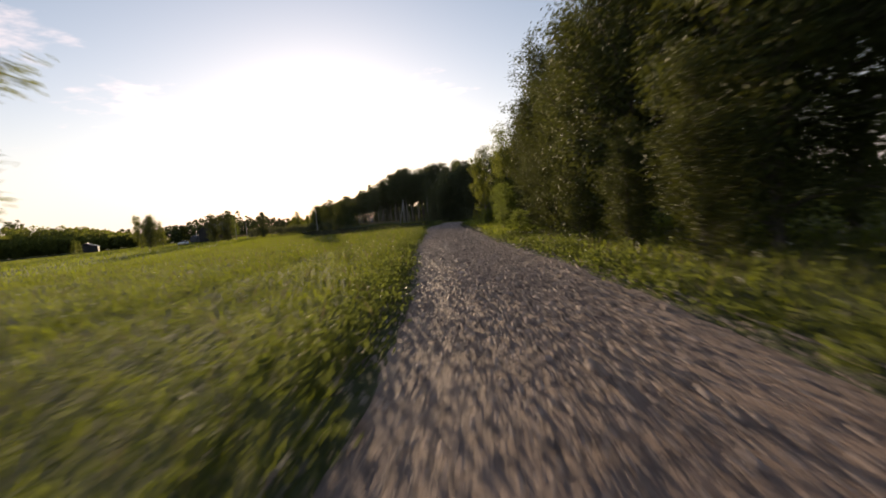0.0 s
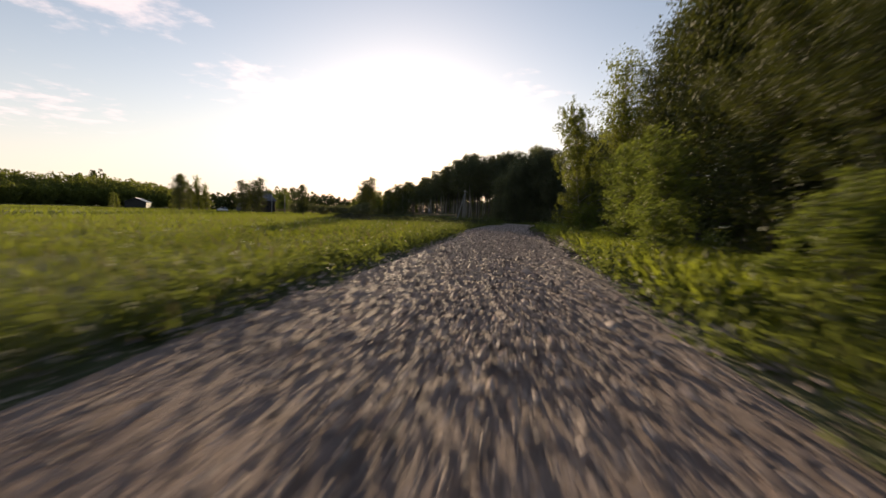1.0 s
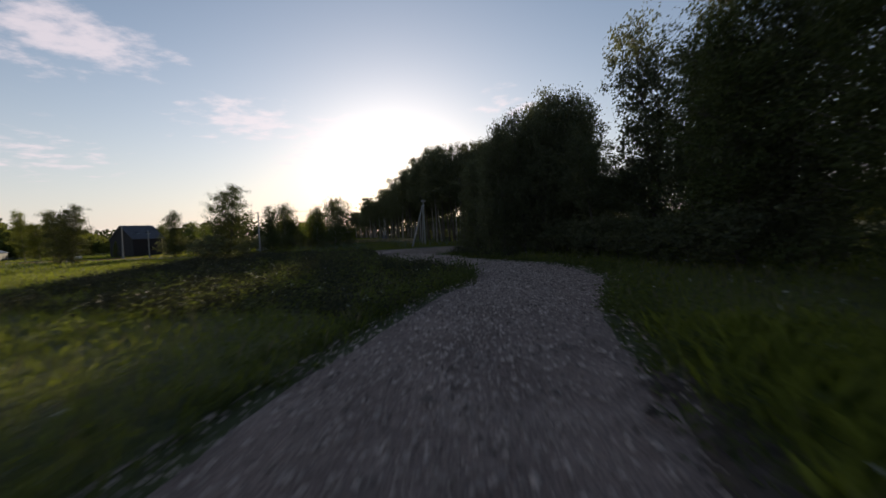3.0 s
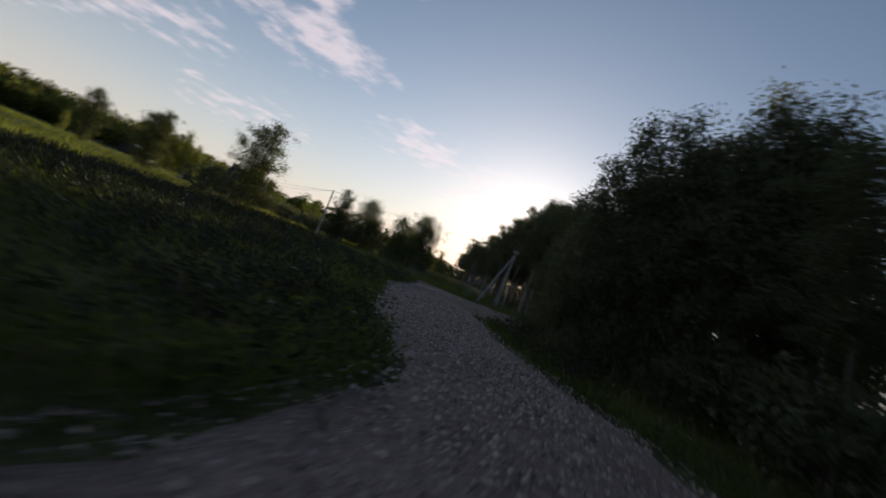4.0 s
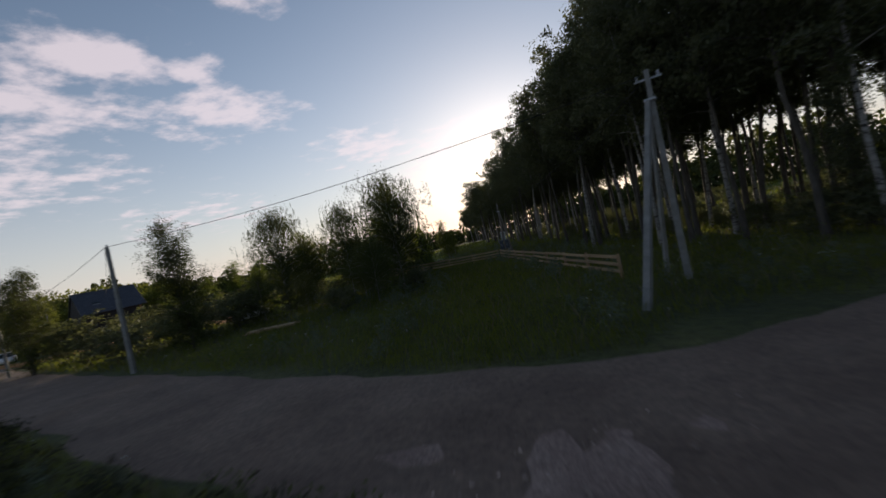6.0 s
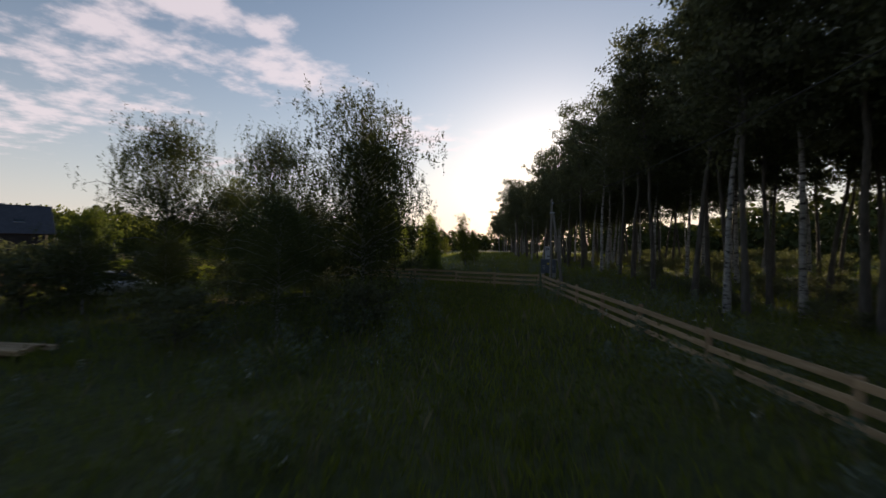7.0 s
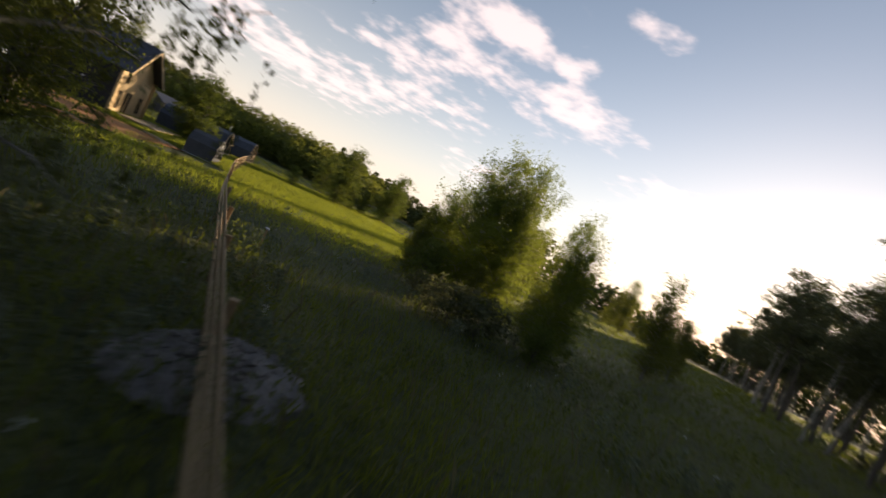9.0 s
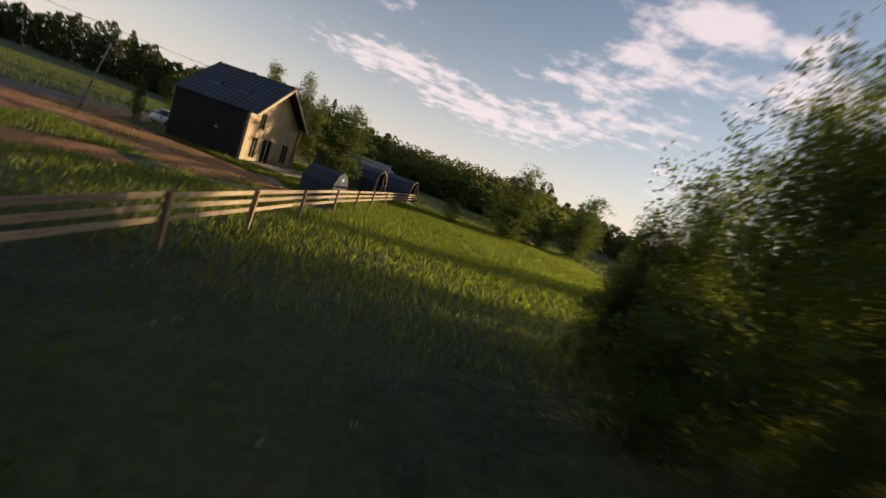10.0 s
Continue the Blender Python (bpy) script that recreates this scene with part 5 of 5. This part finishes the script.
    # gable edge boards and side cheeks of the porch
    for s in (1, -1):
        m = Matrix.Translation((s * W2 / 2, L2 + 0.93, (RIDGE + EAVE) / 2 - 0.14)) @ Matrix.Rotation(s * slope, 4, "Y")
        part("barge_board", box(run - 0.2, 0.05, 0.26, (0, 0, 0), 0.008), MAT_PINE, e, matrix=m)
        part("cheek", box(0.14, 0.30, EAVE - 0.1, (s * (W2 - 0.07), L2 + 0.16, EAVE / 2 + 0.05), 0.01), MAT_PINE, e, "pine side wall of the porch")
    # white lamp and window on the east wall
    part("wall_lamp", box(0.10, 0.26, 0.16, (W2 + 0.08, 1.05, 2.15), 0.02), MAT_STEEL, e)
    part("side_window_pane", box(0.03, 1.1, 0.5, (W2 + 0.02, 0.35, 2.1), 0.006), MAT_GLASS, e, "narrow dark window")
    # terrace
    deck = thing("terrace", "wooden terrace of pale boards in front of the gable", "terrace", put(-90.75, 104.23, 0.0, turn, 0.95))
    for k in range(22):
        part("deck_board", box(8.6, 0.145, 0.035, (0.0, L2 + 1.1 + k * 0.152, 0.36), 0.004), MAT_DECK, deck)
    for x in (-4.1, -1.4, 1.4, 4.1):
        part("joist", box(0.10, 3.3, 0.16, (x, L2 + 2.7, 0.26), 0.008), MAT_PINE, deck)
        for yy in (1.2, 4.2):
            part("footing", box(0.2, 0.2, 0.4, (x, L2 + yy, 0.0), 0.01), MAT_CONCRETE, deck)
    part("step", box(1.6, 0.35, 0.17, (2.0, L2 + 4.65, 0.10), 0.01), MAT_DECK, deck)


build_house()


def build_cabin(x, y, turn, length, label):
    """A low black cabin with cut roof corners and an open, pale-framed porch end."""
    e = thing("guest_cabin", label, "cabin", put(x, y, 0.0, turn, 0.88), "guest cabins")
    prof = [(-1.75, 0.35), (1.75, 0.35), (1.75, 1.9), (1.15, 2.9), (0, 3.35), (-1.15, 2.9), (-1.75, 1.9)]
    part("shell", prism(prof, length), MAT_CABIN, e)
    for k in range(int(length / 0.5)):
        for s in (1, -1):
            m = Matrix.Translation((s * 1.45, -length / 2 + 0.25 + k * 0.5, 2.4)) @ Matrix.Rotation(s * 1.03, 4, "Y")
            part("seam", box(1.15, 0.03, 0.03, (0, 0, 0.03)), MAT_CABIN, e, matrix=m)
    part("base_frame", box(3.2, length - 0.2, 0.4, (0, 0, 0.15), 0.02), MAT_POST, e)
    # porch: the outline continues as a pale frame round a recessed front
    outline = prof + prof[:1]
    for (x0, z0), (x1, z1) in zip(outline, outline[1:]):
        d = Vector((x1 - x0, 0, z1 - z0))
        m = Matrix.Translation(((x0 + x1) / 2, length / 2 + 0.5, (z0 + z1) / 2)) @ d.to_track_quat("X", "Y").to_matrix().to_4x4()
        part("porch_frame", box(d.length + 0.08, 0.10, 1.05, (0, 0, 0)), MAT_CABIN, e, matrix=m)
        m2 = Matrix.Translation(((x0 + x1) / 2, length / 2 + 1.05, (z0 + z1) / 2)) @ d.to_track_quat("X", "Y").to_matrix().to_4x4()
        part("edge_board", box(d.length + 0.12, 0.16, 0.06, (0, 0, 0), 0.006), MAT_PINE, e, "pale pine edge board", matrix=m2)
    part("front_wall", box(2.9, 0.05, 1.9, (0, length / 2 + 0.03, 1.35), 0.01), MAT_PINE, e)
    part("front_door", box(0.85, 0.05, 1.75, (0.2, length / 2 + 0.07, 1.25), 0.01), MAT_GLASS, e, "dark glazed door")
    part("porch_post", box(0.09, 0.09, 2.6, (-0.6, length / 2 + 1.0, 1.6), 0.008), MAT_PINE, e)
    part("porch_floor", box(3.3, 1.2, 0.08, (0, length / 2 + 0.6, 0.34), 0.01), MAT_DECK, e)
    pipe = part("flue_pipe", box(0.16, 0.16, 1.1, (0.5, -length * 0.15, 3.6), 0.03), MAT_STEEL, e, "pale steel flue pipe")
    part("flue_cap", box(0.26, 0.26, 0.06, (0.5, -length * 0.15, 4.2), 0.01), MAT_STEEL, pipe)
    return e


build_cabin(-99.6, 112.4, radians(-14), 7.4, "low black metal cabin with a pale open porch end")
build_cabin(-106.2, 116.8, radians(-14), 5.0, "smaller black metal cabin with a porch beside the first one")


def build_tent():
    e = thing("canvas_shed", "grey canvas storage shed with a pitched top behind the fence", "shed", put(-82.0, 114.6, 0.0, radians(-14), 0.84))
    prof = [(-1.35, 0.0), (1.35, 0.0), (1.35, 1.45), (0.75, 2.25), (0, 2.55), (-0.75, 2.25), (-1.35, 1.45)]
    part("cover", prism(prof, 2.8), MAT_TARP, e)
    for yy in (-1.41, 1.41):
        part("door_flap", box(1.2, 0.03, 1.7, (0, yy, 0.9), 0.01), MAT_TARP, e)
        part("vent_patch", box(0.42, 0.02, 0.22, (0, yy * 1.012, 1.95), 0.004), MAT_STEEL, e, "pale vent patch")
    for s in (1, -1):
        part("ground_rail", box(0.06, 2.9, 0.06, (s * 1.36, 0, 0.03), 0.008), MAT_STEEL, e)


build_tent()


def build_farm_shed():
    """A long low shed far over the field, with dark boarded walls and a grey sheet roof."""
    e = thing("farm_shed", "long low dark shed with a grey sheet-metal roof beyond the field", "shed", put(-143.9, 107.0, 0.0, radians(40)))
    part("wall", prism([(-3.2, -0.1), (3.2, -0.1), (3.2, 2.4), (0, 3.7), (-3.2, 2.4)], 11.0), MAT_BLACKWOOD, e)
    for sx in (1, -1):
        m = Matrix.Translation((sx * 1.72, 0, 3.05)) @ Matrix.Rotation(sx * 0.386, 4, "Y")
        part("roof", box(3.9, 11.8, 0.09, bevel=0.01), MAT_ROOF, e, matrix=m)
    for y in (-3.4, 0.0, 3.4):
        part("door", box(0.06, 1.5, 1.9, (3.22, y, 0.95), 0.01), MAT_BLACKWOOD, e)


build_farm_shed()


# ---- cars ----
def build_car():
    """A hatchback: shaped body, glasshouse, wheels with rims, lamps."""
    e = thing("parked_car", "white hatchback car parked on the grass by the yard", "car", put(-97.0, 95.2, 0.0, radians(70)))

    def loft(sections):
        b = bmesh.new()
        rings = []
        for y, w0, w1, z0, z1 in sections:
            ring = [(-w0, z0), (-w1 * 1.0, z0 + (z1 - z0) * 0.55), (-w1 * 0.92, z1), (w1 * 0.92, z1), (w1 * 1.0, z0 + (z1 - z0) * 0.55), (w0, z0)]
            rings.append([b.verts.new((x, y, z)) for x, z in ring])
        for p, q in zip(rings, rings[1:]):
            for i in range(6):
                b.faces.new((p[i], p[(i + 1) % 6], q[(i + 1) % 6], q[i]))
        b.faces.new(rings[0][::-1])
        b.faces.new(rings[-1])
        bmesh.ops.recalc_face_normals(b, faces=b.faces)
        bmesh.ops.bevel(b, geom=b.edges[:], offset=0.03, segments=2, affect="EDGES")
        return b

    part("body", loft([(-2.05, 0.70, 0.74, 0.30, 0.70), (-1.75, 0.84, 0.86, 0.24, 0.92), (-0.9, 0.86, 0.88, 0.22, 0.96), (0.6, 0.86, 0.88, 0.22, 0.96), (1.2, 0.86, 0.87, 0.24, 0.90), (2.0, 0.72, 0.76, 0.30, 0.66)]), MAT_WHITECAR, e, smooth=True)
    part("glasshouse", loft([(-1.75, 0.74, 0.70, 0.90, 1.02), (-1.3, 0.76, 0.64, 0.92, 1.42), (0.15, 0.76, 0.64, 0.92, 1.44), (0.95, 0.76, 0.72, 0.90, 0.98)]), MAT_GLASS, e, "dark tinted windows", smooth=True)
    part("roof_panel", box(1.22, 1.45, 0.05, (0, -0.55, 1.445), 0.02), MAT_WHITECAR, e)
    for x in (-0.80, 0.80):
        for y in (-1.28, 1.28):
            b = bmesh.new()
            bmesh.ops.create_cone(b, segments=18, radius1=0.31, radius2=0.31, depth=0.20, cap_ends=True, matrix=Matrix.Rotation(radians(90), 4, "Y"))
            bmesh.ops.bevel(b, geom=b.edges[:], offset=0.02, segments=1, affect="EDGES")
            w = part("wheel", b, MAT_BLACK, e, matrix=Matrix.Translation((x, y, 0.31)))
            b = bmesh.new()
            bmesh.ops.create_cone(b, segments=14, radius1=0.19, radius2=0.17, depth=0.22, cap_ends=True, matrix=Matrix.Rotation(radians(90), 4, "Y"))
            part("rim", b, MAT_STEEL, w)
        part("headlight", box(0.30, 0.10, 0.14, (x * 0.72, 1.97, 0.62), 0.02), MAT_STEEL, e)
        part("tail_light", box(0.16, 0.08, 0.28, (x * 0.88, -1.98, 0.72), 0.02), MAT_SOIL, e)
    part("number_plate", box(0.5, 0.02, 0.11, (0, 2.06, 0.45), 0.004), MAT_STEEL, e)
    return e


car = build_car()
second = copy_thing(car, put(-56.3, 102.2, 0.0, radians(20)))
tagged(second, "white hatchback car half hidden behind birches", "car")


# ---- boards, rubble, stakes ----
def build_lumber(x, y, turn, count, seed, label):
    r = np.random.default_rng(seed)
    e = thing("lumber_pile", label, "lumber", put(x, y, float(ground_z(x, y)[0]), turn), "piles of boards")
    for s in (-0.9, 0.9):
        part("bearer", box(0.10, 1.1, 0.10, (s, 0, 0.05), 0.01), MAT_POST, e)
    for k in range(count):
        layer, col = divmod(k, 5)
        m = pose(r.normal() * 0.12, -0.42 + col * 0.21 + r.normal() * 0.02, 0.125 + layer * 0.055, 0, 0, r.normal() * 2.5)
        part("board", box(r.uniform(2.6, 3.6), 0.16, 0.045, bevel=0.006), MAT_BOARD, e, matrix=m)
    return e


build_lumber(-43.2, 94.2, radians(25), 14, 61, "low stack of pale sawn boards lying in the grass")
build_lumber(-47.2, 104.0, radians(-10), 8, 62, "few loose boards on bearers under the birches")
build_lumber(-80.8, 111.6, radians(35), 12, 63, "stack of yellowish boards beside the terrace")


def build_rubble():
    r = np.random.default_rng(64)
    x, y = -44.55, 116.2
    e = thing("rubble_heap", "low heap of pale broken concrete beneath the fence", "rubble", put(x, y, float(ground_z(x, y)[0])))
    b = bmesh.new()
    bmesh.ops.create_grid(b, x_segments=26, y_segments=26, size=1.35)
    for v in b.verts:
        d = math.hypot(v.co.x / 0.85, v.co.y)
        v.co.z = 0.34 * max(0.0, 1 - (d / 1.35) ** 2) - 0.05 + r.normal() * 0.022 - (0.3 if d > 1.33 else 0)
    part("mound", b, MAT_ASH, e, "pale crumbled mortar and sand")
    for k in range(150):
        b = bmesh.new()
        bmesh.ops.create_icosphere(b, subdivisions=1, radius=r.uniform(0.025, 0.09))
        for v in b.verts:
            v.co = Vector((v.co.x * r.uniform(0.7, 1.4), v.co.y * r.uniform(0.7, 1.3), v.co.z * r.uniform(0.4, 0.8)))
        a, d = r.uniform(0, 6.28), min(1.3, abs(r.normal()) * 0.62)
        part("chunk", b, MAT_ASH, e, matrix=pose(d * 0.85 * math.cos(a), d * math.sin(a), max(0.05, 0.31 - 0.19 * d * d), 0, 0, r.uniform(0, 360)))


build_rubble()
stake = thing("survey_stake", "short reddish wooden stake with a pale flat cap in the grass", "stake", put(-53.7, 117.5, float(ground_z(-53.7, 117.5)[0])))
part("shaft", box(0.10, 0.06, 0.72, (0, 0, 0.32), 0.008), MAT_BOARD, stake)
part("cap", box(0.30, 0.12, 0.04, (0.02, 0, 0.70), 0.008), MAT_STEEL, stake, "pale flat cap")
